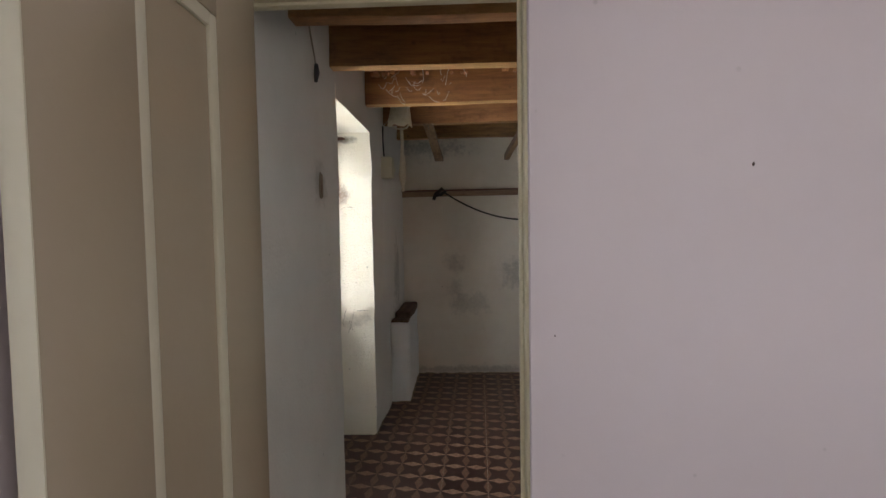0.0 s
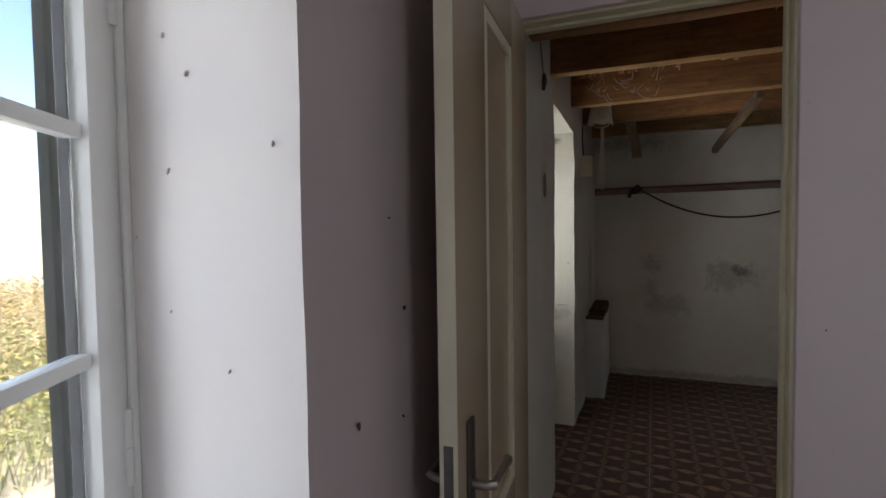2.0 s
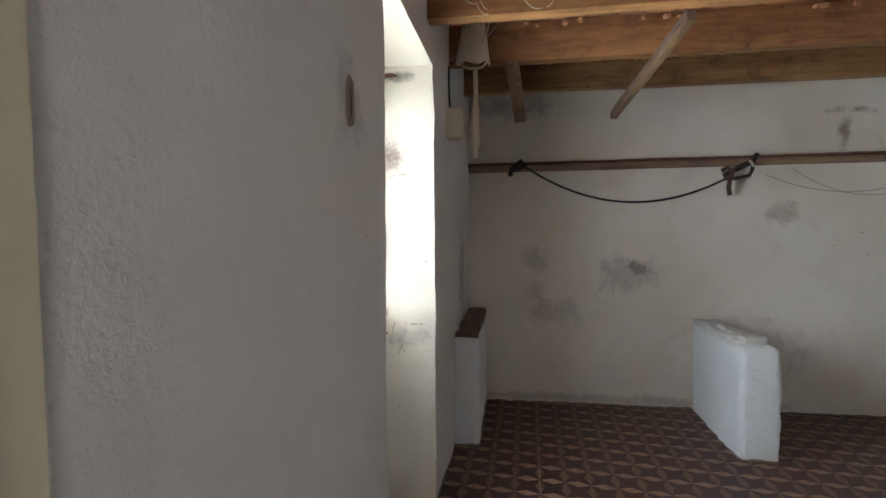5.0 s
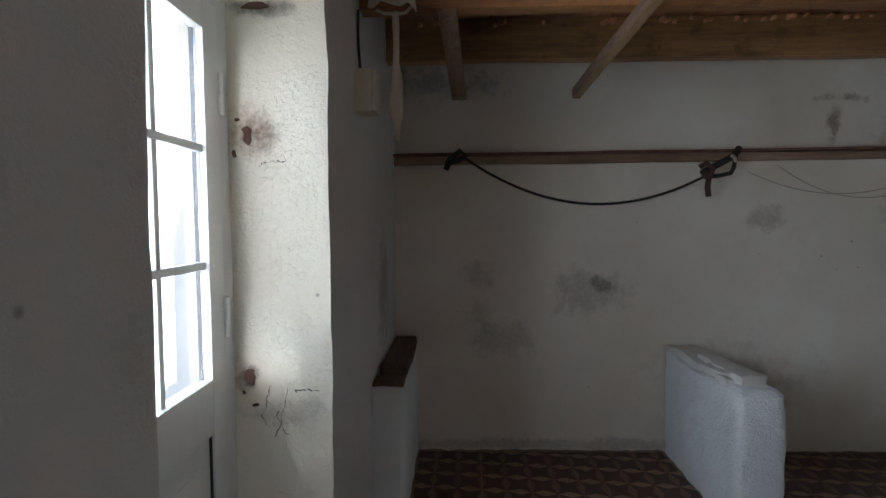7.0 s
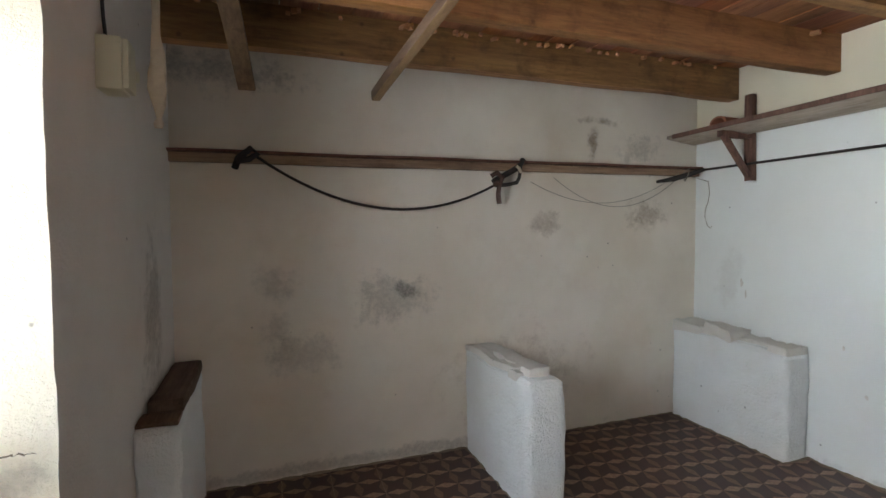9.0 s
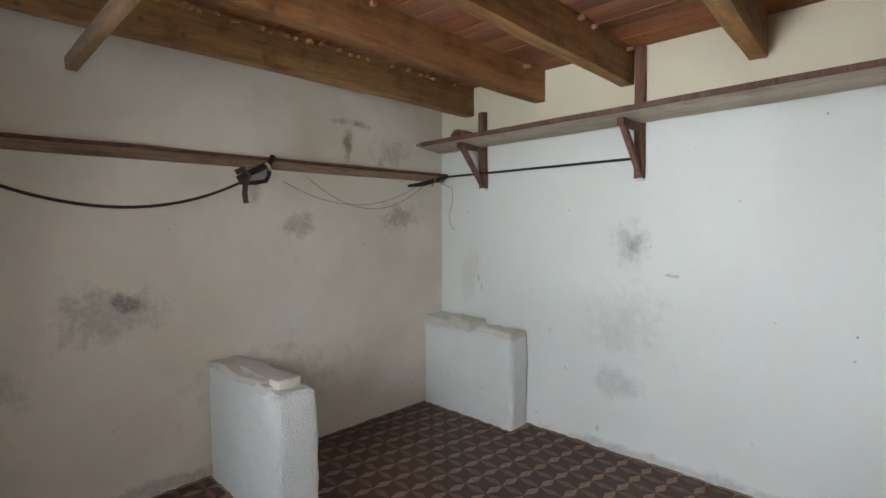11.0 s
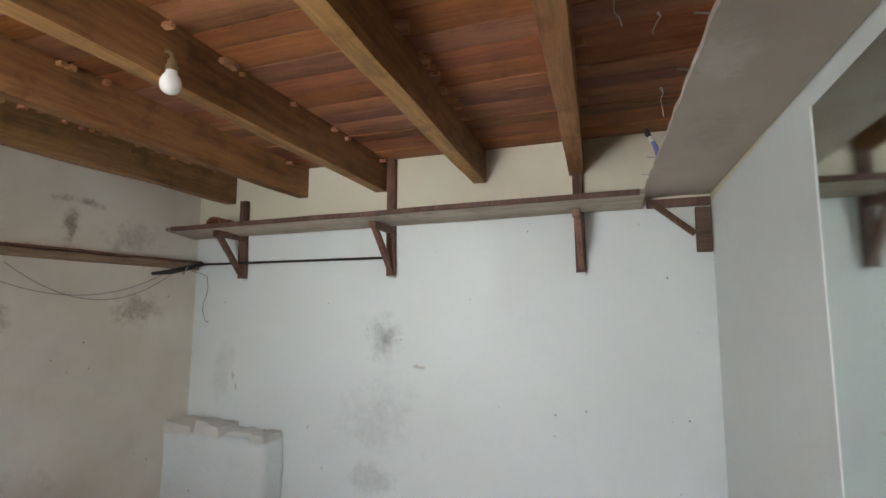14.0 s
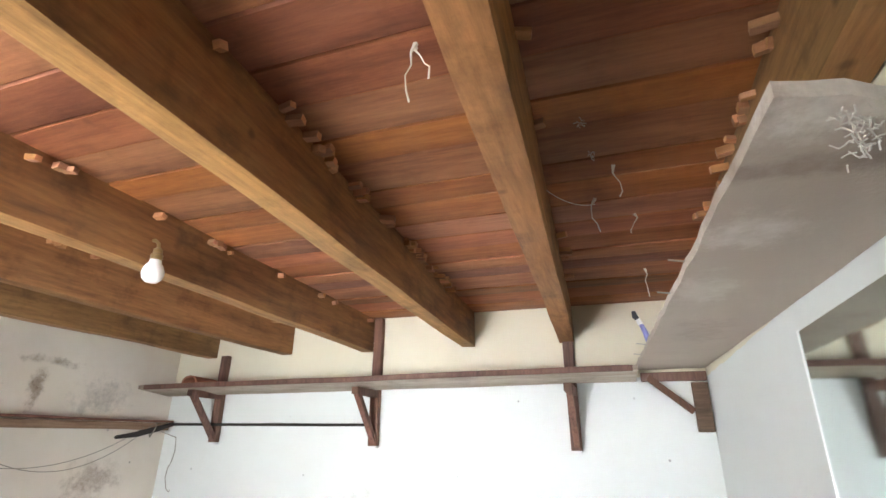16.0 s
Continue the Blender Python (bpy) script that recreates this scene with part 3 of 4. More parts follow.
# ---- low masonry stubs ----
def stub(label, lo, hi, seed, caps, cap_material, cap_name):
    s = thing("masonry_stub", label, "low wall", ((lo[0] + hi[0]) / 2, (lo[1] + hi[1]) / 2, 0), "low masonry stubs")
    bm = bmesh.new()
    rough_box(bm, lo, hi, 0.025, 0.012, seed, rounding=0.010, keep=("-z",))
    part("body", bm, M_PIER, s)
    for k, (clo, chi, amount) in enumerate(caps):
        bm = bmesh.new()
        rough_box(bm, clo, chi, 0.025, amount, seed + k * 3.3, rounding=0.005)
        part(cap_name, bm, cap_material, s)
    return s


stub("low whitewashed masonry stub with a broken mortar top", (0.945, 4.138, 0), (1.16, YN, 0.632), 11,
     (((0.95, 4.30, 0.62), (1.135, YN, 0.668), 0.022), ((0.99, 4.22, 0.62), (1.12, 4.62, 0.684), 0.018), ((0.94, 4.26, 0.61), (0.99, 4.36, 0.66), 0.012)), M_CAP, "mortar_cap")
stub("low whitewashed masonry stub with a jagged top in the corner", (2.595, 4.07, 0), (XE, YN, 0.635), 12,
     (((2.61, 4.075, 0.62), (XE, 4.20, 0.675), 0.020), ((2.68, 4.20, 0.60), (XE, 4.47, 0.668), 0.026), ((2.62, 4.45, 0.61), (XE, 4.70, 0.71), 0.030), ((2.60, 4.68, 0.61), (XE, YN, 0.70), 0.024)), M_CAP, "mortar_cap")
stub("narrow whitewashed masonry stub capped with old wood", (XW, 4.13, 0), (-0.525, YN, 0.655), 13,
     (((XW + 0.01, 4.15, 0.65), (-0.53, 4.28, 0.675), 0.006), ((XW + 0.03, 4.27, 0.65), (-0.525, YN - 0.02, 0.715), 0.010)), M_OLDWOOD, "wood_cap")

# ---- rail along the north wall ----
r = thing("wall_rail", "long brown wooden rail fixed along the whitewashed wall", "rail", (1.0, 4.89, 1.74))
bm = bmesh.new()
add_beam(bm, (XW, 4.895, 1.738), (XE - 0.02, 4.895, 1.768), 0.05, 0.046, 0.004, steps=24, wobble=0.006, seed=30)
part("board", bm, M_RAIL, r)
bm = bmesh.new()
add_beam(bm, (XW, 4.880, 1.768), (XE - 0.02, 4.880, 1.800), 0.075, 0.014, 0.002, steps=24, wobble=0.005, seed=31)
part("top_lath", bm, M_BRACKET, r)

# ---- rope slung below the rail ----
def sag(a, b, drop, count=24):
    a, b = Vector(a), Vector(b)
    return [a.lerp(b, k / count) + Vector((0, 0, -drop * 4 * (k / count) * (1 - k / count))) for k in range(count + 1)]


rp = thing("hanging_rope", "black leather rope slung in a curve below the rail", "rope", (0.5, 4.85, 1.6))
bm = bmesh.new()
add_tube(bm, sag((-0.25, 4.855, 1.755), (1.11, 4.855, 1.635), 0.205), 0.0075)
part("cord", bm, M_BLACK, rp)
bm = bmesh.new()
add_tube(bm, [(-0.35, 4.87, 1.69), (-0.33, 4.845, 1.74), (-0.27, 4.845, 1.79), (-0.24, 4.855, 1.765), (-0.28, 4.84, 1.735), (-0.34, 4.84, 1.725)], 0.017)
part("tied_end", bm, M_BLACK, rp)

kn = thing("harness_bundle", "dark leather harness strap knotted over the rail", "strap", (1.3, 4.85, 1.72))
for pts, rad, mat, nm in (
    ([(1.40, 4.86, 1.82), (1.36, 4.84, 1.775), (1.30, 4.835, 1.74), (1.22, 4.84, 1.70), (1.185, 4.845, 1.675)], 0.018, M_BLACK, "strap"),
    ([(1.19, 4.845, 1.69), (1.22, 4.83, 1.655), (1.215, 4.835, 1.60), (1.225, 4.84, 1.545)], 0.016, M_LEATHER, "tail"),
    ([(1.20, 4.84, 1.655), (1.27, 4.825, 1.66), (1.34, 4.83, 1.675), (1.36, 4.835, 1.71), (1.37, 4.84, 1.77)], 0.012, M_BLACK, "loop"),
    ([(1.17, 4.84, 1.71), (1.20, 4.82, 1.73), (1.235, 4.82, 1.70), (1.22, 4.82, 1.66), (1.18, 4.83, 1.66)], 0.016, M_LEATHER, "knot"),
    ([(1.335, 4.825, 1.775), (1.35, 4.815, 1.76), (1.365, 4.83, 1.74)], 0.010, M_CANVAS, "tie"),
):
    bm = bmesh.new()
    add_tube(bm, [(p - 0.085, q, r - 0.02) for p, q, r in pts], rad, 8)
    part(nm, bm, mat, kn)

wi = thing("loose_wire", "two thin grey wires sagging below the rail", "wire", (1.9, 4.87, 1.6))
for a, b, drop in (((1.37, 4.86, 1.665), (2.58, 4.87, 1.76), 0.17), ((1.55, 4.88, 1.70), (2.60, 4.86, 1.755), 0.21)):
    bm = bmesh.new()
    add_tube(bm, sag(a, b, drop), 0.0022, 5)
    part("strand", bm, M_WIRE, wi)
wd = thing("dangling_wire", "thin grey wire dangling with a hooked end", "wire", (2.79, 4.78, 1.5))
bm = bmesh.new()
add_tube(bm, [(2.70, 4.87, 1.74), (2.785, 4.80, 1.70), (2.788, 4.79, 1.62), (2.786, 4.80, 1.55), (2.785, 4.82, 1.51), (2.785, 4.825, 1.45), (2.785, 4.80, 1.385), (2.785, 4.775, 1.366), (2.785, 4.765, 1.38)], 0.0022, 5)
part("strand", bm, M_WIRE, wd)

st = thing("charred_stick", "short charred stick tied across the corner", "stick", (2.58, 4.84, 1.73))
bm = bmesh.new()
add_tube(bm, [(2.40, 4.885, 1.695), (2.52, 4.86, 1.715), (2.64, 4.83, 1.75), (2.74, 4.80, 1.785)], 0.016, 7, [0.010, 0.018, 0.018, 0.013])
part("stick", bm, M_BLACK, st)
bm = bmesh.new()
add_tube(bm, [(2.60, 4.83, 1.70), (2.615, 4.815, 1.75), (2.63, 4.82, 1.79), (2.61, 4.86, 1.76), (2.60, 4.83, 1.70)], 0.004, 5)
part("tie", bm, M_WIRE, st)
rd = thing("black_rod", "thin straight black rod behind the shelf brackets", "rod", (2.77, 4.1, 1.79))
bm = bmesh.new()
add_tube(bm, [(2.742, 4.86, 1.782), (2.744, 4.1, 1.786), (2.746, 3.32, 1.79)], 0.008, 8)
part("rod", bm, M_BLACK, rd)

# ---- braces nailed under the far joists ----
for nm, a, b, w, h, lab in (("joist_brace", (0.419, 3.453, 2.215), (0.316, 4.56, 2.035), 0.042, 0.05, "slanting brown stick nailed below the far joists"),
                            ("joist_prop", (-0.335, 3.99, 2.23), (-0.275, 4.57, 2.02), 0.075, 0.025, "short worn board hanging below the far joists")):
    o = thing(nm, lab, "brace", a)
    bm = bmesh.new()
    add_beam(bm, a, b, w, h, 0.004, steps=6, wobble=0.005, seed=51)
    part("board", bm, M_BRACE, o)
    for q in (0.04, 0.09):
        bm = bmesh.new()
        p = Vector(a).lerp(Vector(b), q)
        add_lathe(bm, (p.x, p.y - 0.0, p.z - h / 2 - 0.004), [(0.004, 0), (0.005, 0.003), (0.004, 0.006)], 8)
        part("nail", bm, M_DARKSTEEL, o)

# ---- canvas scrap and cloth strip by the west wall ----
cv = thing("canvas_scrap", "soiled canvas scrap wrapped on a joist with a hanging strip", "cloth", (-0.54, 3.92, 2.2))
bm = bmesh.new()
rows = []
for k in range(9):
    a = math.pi * k / 8
    rows.append([bm.verts.new((-0.54 + 0.075 * math.cos(a) * (0.85 + 0.1 * q), 3.945 - 0.06 * math.sin(a) - 0.01 * q, 2.41 - 0.055 * q + 0.012 * math.sin(k * 2.1 + q))) for q in range(5)])
for a, b in zip(rows, rows[1:]):
    for q in range(4):
        bm.faces.new((a[q], b[q], b[q + 1], a[q + 1]))
ob = part("wrap", bm, M_CANVAS, cv)
md = ob.modifiers.new("thickness", "SOLIDIFY")
md.thickness = 0.004
bm = bmesh.new()
add_tube(bm, [(-0.60, 3.93, 2.20), (-0.57, 3.90, 2.175), (-0.52, 3.895, 2.17), (-0.49, 3.91, 2.18), (-0.47, 3.93, 2.21)], 0.006, 6)
part("cord", bm, M_CANVAS, cv)
bm = bmesh.new()
prof = [(2.18, 0.012), (2.12, 0.013), (2.05, 0.011), (1.98, 0.013), (1.93, 0.019), (1.87, 0.024), (1.82, 0.026), (1.77, 0.017), (1.73, 0.008), (1.715, 0.014), (1.70, 0.010)]
pr = None
for z, w in prof:
    ring = [bm.verts.new((-0.525 + w * math.cos(a) * (1 + 0.25 * math.sin(3 * a + z * 40)), 3.90 + w * 0.55 * math.sin(a), z)) for a in [2 * math.pi * k / 10 for k in range(10)]]
    if pr:
        for k in range(10):
            bm.faces.new((pr[k], pr[(k + 1) % 10], ring[(k + 1) % 10], ring[k]))
    else:
        bm.faces.new(ring)
    pr = ring
bm.faces.new(pr)
part("strip", bm, M_CANVAS, cv)

# ---- rusty holes and cracks in the plaster of the door reveal ----
for x, z, lx, lz in ((-0.935, 1.655, 0.016, 0.032), (-0.945, 0.905, 0.016, 0.024), (-0.965, 1.70, 0.010, 0.006), (-0.975, 1.60, 0.006, 0.012), (-0.90, 2.035, 0.045, 0.010), (-0.965, 0.86, 0.006, 0.008), (-0.93, 0.82, 0.010, 0.005)):
    o = thing("rust_hole", "rust-stained hole broken into the cream plaster", "plaster hole", (x, 3.494, z), "holes in the door reveal")
    bm = bmesh.new()
    bmesh.ops.create_icosphere(bm, subdivisions=2, radius=1.0, matrix=Matrix.Translation((x, 3.496, z)) @ Matrix.Diagonal((lx, 0.006, lz, 1)))
    for v in bm.verts:
        q = noise.noise_vector(v.co * 70) * min(lx, lz) * 0.9
        v.co.x, v.co.z = v.co.x + q.x, v.co.z + q.z
    part("patch", bm, M_RUSTY, o)
random.seed(14)
for x, z, n_, dx, dz in ((-0.88, 0.88, 6, -0.002, -0.018), (-0.83, 0.88, 7, -0.006, -0.018), (-0.86, 0.80, 5, 0.008, -0.012), (-0.80, 0.86, 6, 0.014, 0.006), (-0.93, 1.665, 4, 0.016, 0.0), (-0.90, 1.56, 7, 0.015, 0.004)):
    o = thing("plaster_crack", "thin jagged crack in the cream plaster", "crack", (x, 3.495, z), "cracks in the door reveal")
    pts = [(x, 3.4955, z)]
    for k in range(n_):
        for q in range(3):
            pts.append((pts[-1][0] + dx / 3 + random.uniform(-0.007, 0.007), 3.4955, pts[-1][2] + dz / 3 + random.uniform(-0.006, 0.004)))
    bm = bmesh.new()
    add_tube(bm, pts, 0.002, 5, [random.choice((0.0004, 0.0008, 0.0012, 0.0022)) for p in pts])
    part("line", bm, M_CRUMB, o)

# ---- junction box, old switch hole, wire stub ----
jb = thing("junction_box", "yellowed plastic electrical box on the plaster wall", "electrical box", (-0.65, 3.92, 1.8))
bm = bmesh.new()
add_box(bm, (XW, 3.87, 1.805), (-0.615, 3.98, 1.965), 0.006)
bx = part("housing", bm, M_PLASTIC, jb)
bm = bmesh.new()
add_box(bm, (-0.615, 3.875, 1.81), (-0.598, 3.975, 1.96), 0.005)
part("lid", bm, M_PLASTIC, jb)
bm = bmesh.new()
add_lathe(bm, (-0.60, 3.995, 1.86), [(0.006, 0), (0.008, 0.01), (0.008, 0.03), (0.006, 0.035)], 10)
part("cable_gland", bm, M_PLASTIC, jb)
bm = bmesh.new()
add_tube(bm, [(-0.665, 3.92, 1.965), (-0.67, 3.92, 2.03), (-0.675, 3.93, 2.10), (-0.672, 3.925, 2.2)], 0.006, 6)
part("cable", bm, M_RUBBER, jb)

sw = thing("switch_hole", "rough empty switch hole ringed by crumbled plaster", "wall fitting", (XW, 2.295, 1.63))
bm = bmesh.new()
ring = [(0.0, -0.05), (0.028, -0.045), (0.034, 0.0), (0.026, 0.048), (-0.01, 0.055), (-0.03, 0.03), (-0.032, -0.02), (-0.022, -0.048), (0.0, -0.05)]
add_tube(bm, [(XW + 0.003, 2.295 + p * 0.5, 1.62 + q) for p, q in ring], 0.005, 6)
part("broken_rim", bm, M_CRUMB, sw)
bm = bmesh.new()
bmesh.ops.create_icosphere(bm, subdivisions=2, radius=1.0, matrix=Matrix.Translation((XW + 0.001, 2.295, 1.62)) @ Matrix.Diagonal((0.005, 0.014, 0.045, 1)))
for v in bm.verts:
    v.co += noise.noise_vector(v.co * 60) * Vector((0, 0.006, 0.006))
part("hollow", bm, M_RUSTY, sw)
hk = thing("wire_stub", "black wire stub hanging on the plaster wall", "wire", (XW, 2.25, 2.1))
bm = bmesh.new()
add_tube(bm, [(XW + 0.006, 2.15, 2.30), (XW + 0.008, 2.19, 2.22), (XW + 0.008, 2.235, 2.15), (XW + 0.010, 2.24, 2.12)], 0.004, 6)
part("cable", bm, M_WIRE, hk)
bm = bmesh.new()
add_tube(bm, [(XW + 0.012, 2.24, 2.125), (XW + 0.014, 2.238, 2.09), (XW + 0.010, 2.235, 2.05)], 0.011, 7, [0.008, 0.013, 0.007])
part("tip", bm, M_RUBBER, hk)

# ---- shelf along the east wall ----
sh = thing("wall_shelf", "weathered plank shelf on dark wooden brackets", "shelf", (2.65, 3.2, 2.03))
bm = bmesh.new()
add_beam(bm, (2.585, 4.86, 1.988), (2.655, 1.82, 2.037), 0.26, 0.024, 0.003, turn=-6, steps=18, wobble=0.005, seed=40)
part("board", bm, M_SHELF, sh)
bm = bmesh.new()
add_beam(bm, (2.45, 4.80, 1.999), (2.525, 1.84, 2.05), 0.012, 0.030, 0.003, steps=24, wobble=0.005, seed=43)
part("front_edge", bm, M_BRACKET, sh, "dark frayed front edge")
for y, top in ((4.469, 2.235), (3.302, 2.43), (2.145, 2.24)):
    bm = bmesh.new()
    add_beam(bm, (2.775, y, 1.675), (2.775, y + 0.01, top), 0.042, 0.055, 0.004, steps=8, wobble=0.004, seed=y)
    part("upright", bm, M_BRACKET, sh)
    bm = bmesh.new()
    add_box(bm, (2.50, y - 0.02, 1.945), (2.755, y + 0.02, 1.985), 0.003)
    part("arm", bm, M_BRACKET, sh)
    bm = bmesh.new()
    add_beam(bm, (2.515, y - 0.005, 1.968), (2.762, y - 0.005, 1.70), 0.032, 0.034, 0.003, steps=4, wobble=0.003, seed=y + 1)
    part("brace", bm, M_BRACKET, sh)
    bm = bmesh.new()
    add_box(bm, (2.755, y - 0.025, 1.664), (2.796, y + 0.02, 1.680), 0.005)
    part("mortar_dab", bm, M_PIER, sh)
bm = bmesh.new()
add_beam(bm, (2.775, 1.495, 2.035), (2.775, 1.80, 2.033), 0.03, 0.045, 0.003, steps=4, wobble=0.003, seed=60)
part("ledger", bm, M_BRACKET, sh)

ct = thing("clay_shard", "broken red clay roof tile lying on the shelf", "roof tile", (2.58, 4.45, 2.02))
bm = bmesh.new()
outer = []
for k in range(9):
    a = math.pi * k / 8
    outer.append([bm.verts.new((2.56 + p, 4.45 + r * math.cos(a), 2.018 + r * 0.8 * math.sin(a))) for p, r in ((-0.10, 0.062), (-0.10, 0.05), (0.10, 0.045), (0.10, 0.057))])
for a, b in zip(outer, outer[1:]):
    for q in range(4):
        bm.faces.new((a[q], b[q], b[(q + 1) % 4], a[(q + 1) % 4]))
part("shard", bm, M_CLAY, ct)

# ---- wide shelf along the partition ----
ss = thing("high_shelf", "wide grey weathered board shelf under the joists", "shelf", (1.6, 1.65, 2.03))
bm = bmesh.new()
nx, ny = 40, 8
grid = {}
for i in range(nx + 1):
    for k in range(ny + 1):
        y = 1.494 + (0.252 + 0.076 * i / nx) * k / ny + (0.007 * noise.noise(Vector((i * 0.6, 3, 1))) if k == ny else 0)
        start = 0.42 + 0.11 * max(0.0, 1 - (y - 1.494) / 0.21) + 0.022 * noise.noise(Vector((y * 22, 5, 2)))
        x = start + (2.795 - start) * i / nx
        z = 2.005 + 0.07 * i / nx + 0.003 * noise.noise(Vector((x * 3, y * 6, 0)))
        grid[i, k] = (bm.verts.new((x, y, z)), bm.verts.new((x, y, z + 0.018)))
for i in range(nx):
    for k in range(ny):
        for lv in (0, 1):
            bm.faces.new([grid[p][lv] for p in ((i, k), (i + 1, k), (i + 1, k + 1), (i, k + 1))])
for i in range(nx):
    for k in (0, ny):
        bm.faces.new((grid[i, k][0], grid[i + 1, k][0], grid[i + 1, k][1], grid[i, k][1]))
for k in range(ny):
    for i in (0, nx):
        bm.faces.new((grid[i, k][0], grid[i, k + 1][0], grid[i, k + 1][1], grid[i, k][1]))
part("board", bm, M_SHELF_X, ss)
bm = bmesh.new()
add_box(bm, (2.762, 1.495, 1.772), (2.797, 1.568, 2.005), 0.004)
part("end_plate", bm, M_OLDWOOD, ss)
bm = bmesh.new()
add_beam(bm, (2.745, 1.77, 2.03), (2.765, 1.575, 1.865), 0.020, 0.032, 0.003)
part("brace", bm, M_BRACKET, ss)
for x, y in ((2.3, 1.80), (2.0, 1.795), (0.95, 1.76), (1.2, 1.765)):
    bm = bmesh.new()
    add_beam(bm, (x, y - 0.005, 2.075 - 0.031 * (2.795 - x) + 0.014), (x - 0.01, y + 0.035, 2.075 - 0.031 * (2.795 - x) + 0.018), 0.003, 0.003, 0.0)
    part("nail", bm, M_STEEL, ss)

bt = thing("blue_bottle", "small violet-blue bottle with a black cap on the shelf", "bottle", (2.11, 1.79, 2.09))
bm = bmesh.new()
add_tube(bm, [(2.11, 1.775, 2.09), (2.11, 1.785, 2.13), (2.11, 1.80, 2.17)], 0.011, 10, [0.012, 0.011, 0.008])
part("body", bm, M_BLUE, bt)
bm = bmesh.new()
add_tube(bm, [(2.11, 1.80, 2.165), (2.11, 1.808, 2.188)], 0.010, 10)
part("collar", bm, M_BULB, bt)
bm = bmesh.new()
add_tube(bm, [(2.11, 1.808, 2.186), (2.11, 1.818, 2.20), (2.11, 1.822, 2.222)], 0.010, 10, [0.008, 0.012, 0.008])
part("cap", bm, M_RUBBER, bt)

# ---- mirror ----
mi = thing("wall_mirror", "tall frameless mirror leaning on the white wall", "mirror", (0.95, 1.5, 0.3))
bm = bmesh.new()
add_box(bm, (0.55, 1.492, 0.30), (1.33, 1.497, 1.963), 0.001)
part("glass", bm, M_MIRROR, mi, smooth=False)
bm = bmesh.new()
add_box(bm, (1.33, 1.491, 0.30), (1.336, 1.500, 1.966), 0.002)
part("edge_strip", bm, M_PVC, mi, "white edge strip")
bm = bmesh.new()
add_box(bm, (0.50, 1.491, 0.27), (1.36, 1.53, 0.30), 0.004)
part("bottom_ledge", bm, M_PVC, mi)

# ---- light bulb ----
lb = thing("light_bulb", "unlit white bulb in a brass holder fixed to a joist", "light bulb", (1.11, 3.33, 2.2))
bm = bmesh.new()
add_lathe(bm, (1.11, 3.312, 2.170), [(0.004, 0), (0.018, 0.003), (0.029, 0.013), (0.034, 0.030), (0.033, 0.044), (0.027, 0.058), (0.020, 0.068), (0.018, 0.078)], 24)
part("globe", bm, M_BULB, lb)
bm = bmesh.new()
add_lathe(bm, (1.11, 3.312, 2.248), [(0.016, 0), (0.019, 0.003), (0.019, 0.018), (0.014, 0.023), (0.014, 0.038), (0.006, 0.044)], 18)
part("holder", bm, M_BRASS, lb)
bm = bmesh.new()
add_tube(bm, [(1.11, 3.312, 2.288), (1.11, 3.318, 2.31), (1.11, 3.335, 2.322), (1.11, 3.375, 2.325)], 0.006, 8)
part("bracket", bm, M_BRASS, lb)

# ---- cobwebs ----
cw = thing("cobweb", "dusty cobweb strands hanging from the planks", "cobweb", (1.1, 2.3, 2.4), kind="stuff")
random.seed(21)
bm = bmesh.new()
for x, y, ln in ((0.665, 2.215, 0.14), (0.675, 2.22, 0.08), (1.25, 1.86, 0.10), (1.45, 1.92, 0.12), (1.6, 1.80, 0.06), (2.2, 1.75, 0.12), (-0.3, 3.26, 0.10), (-0.15, 3.27, 0.12), (-0.05, 3.28, 0.06), (0.25, 2.45, 0.1), (-0.2, 2.42, 0.08)):
    z = PLANK_Z - 0.002
    pts = [(x, y, z)]
    for k in range(5):
        pts.append((pts[-1][0] + random.uniform(-0.014, 0.014), pts[-1][1] + random.uniform(-0.014, 0.014), z - ln * (k + 1) / 5))
    add_tube(bm, pts, 0.003, 5, [0.006, 0.0025, 0.0015, 0.0012, 0.0018, 0.0022])
for a, b in (((-0.68, 3.6, 2.12), (-0.58, 3.90, 2.30)), ((-0.50, 3.62, 2.40), (-0.58, 3.92, 2.28)), ((-0.40, 3.42, 2.36), (-0.50, 3.92, 2.25)), ((-0.30, 3.42, 2.38), (-0.48, 3.92, 2.33)), ((1.25, 2.08, 2.42), (1.42, 1.92, 2.40))):
    add_tube(bm, sag(a, b, 0.03, 8), 0.0012, 4)
for x, y, z, r in ((0.47, 1.668, 2.005, 0.014), (0.485, 1.655, 2.0, 0.010), (0.505, 1.648, 2.003, 0.012), (0.525, 1.642, 2.0, 0.016), (0.46, 1.68, 2.004, 0.009), (0.98, 1.93, 2.40, 0.008), (1.15, 1.915, 2.41, 0.009), (-0.56, 3.86, 2.24, 0.012)):
    for k in range(14):
        a = Vector((x, y, z)) + Vector([random.uniform(-r, r) for q in range(3)])
        b = a + Vector([random.uniform(-r, r) for q in range(3)])
        add_tube(bm, [a, (a + b) / 2 + Vector((0, 0, random.uniform(-r, r) * 0.4)), b], 0.0009, 4)
for k in range(26):
    x, z = random.uniform(-0.62, -0.12), random.uniform(2.26, 2.41)
    a = Vector((x, random.choice((3.325, 3.33)), z))
    b = a + Vector((random.uniform(-0.07, 0.07), random.uniform(-0.03, 0.0), random.uniform(-0.06, 0.05)))
    add_tube(bm, sag(a, b, random.uniform(0.0, 0.03), 5), 0.0014, 4)
part("strands", bm, M_WEB, cw)

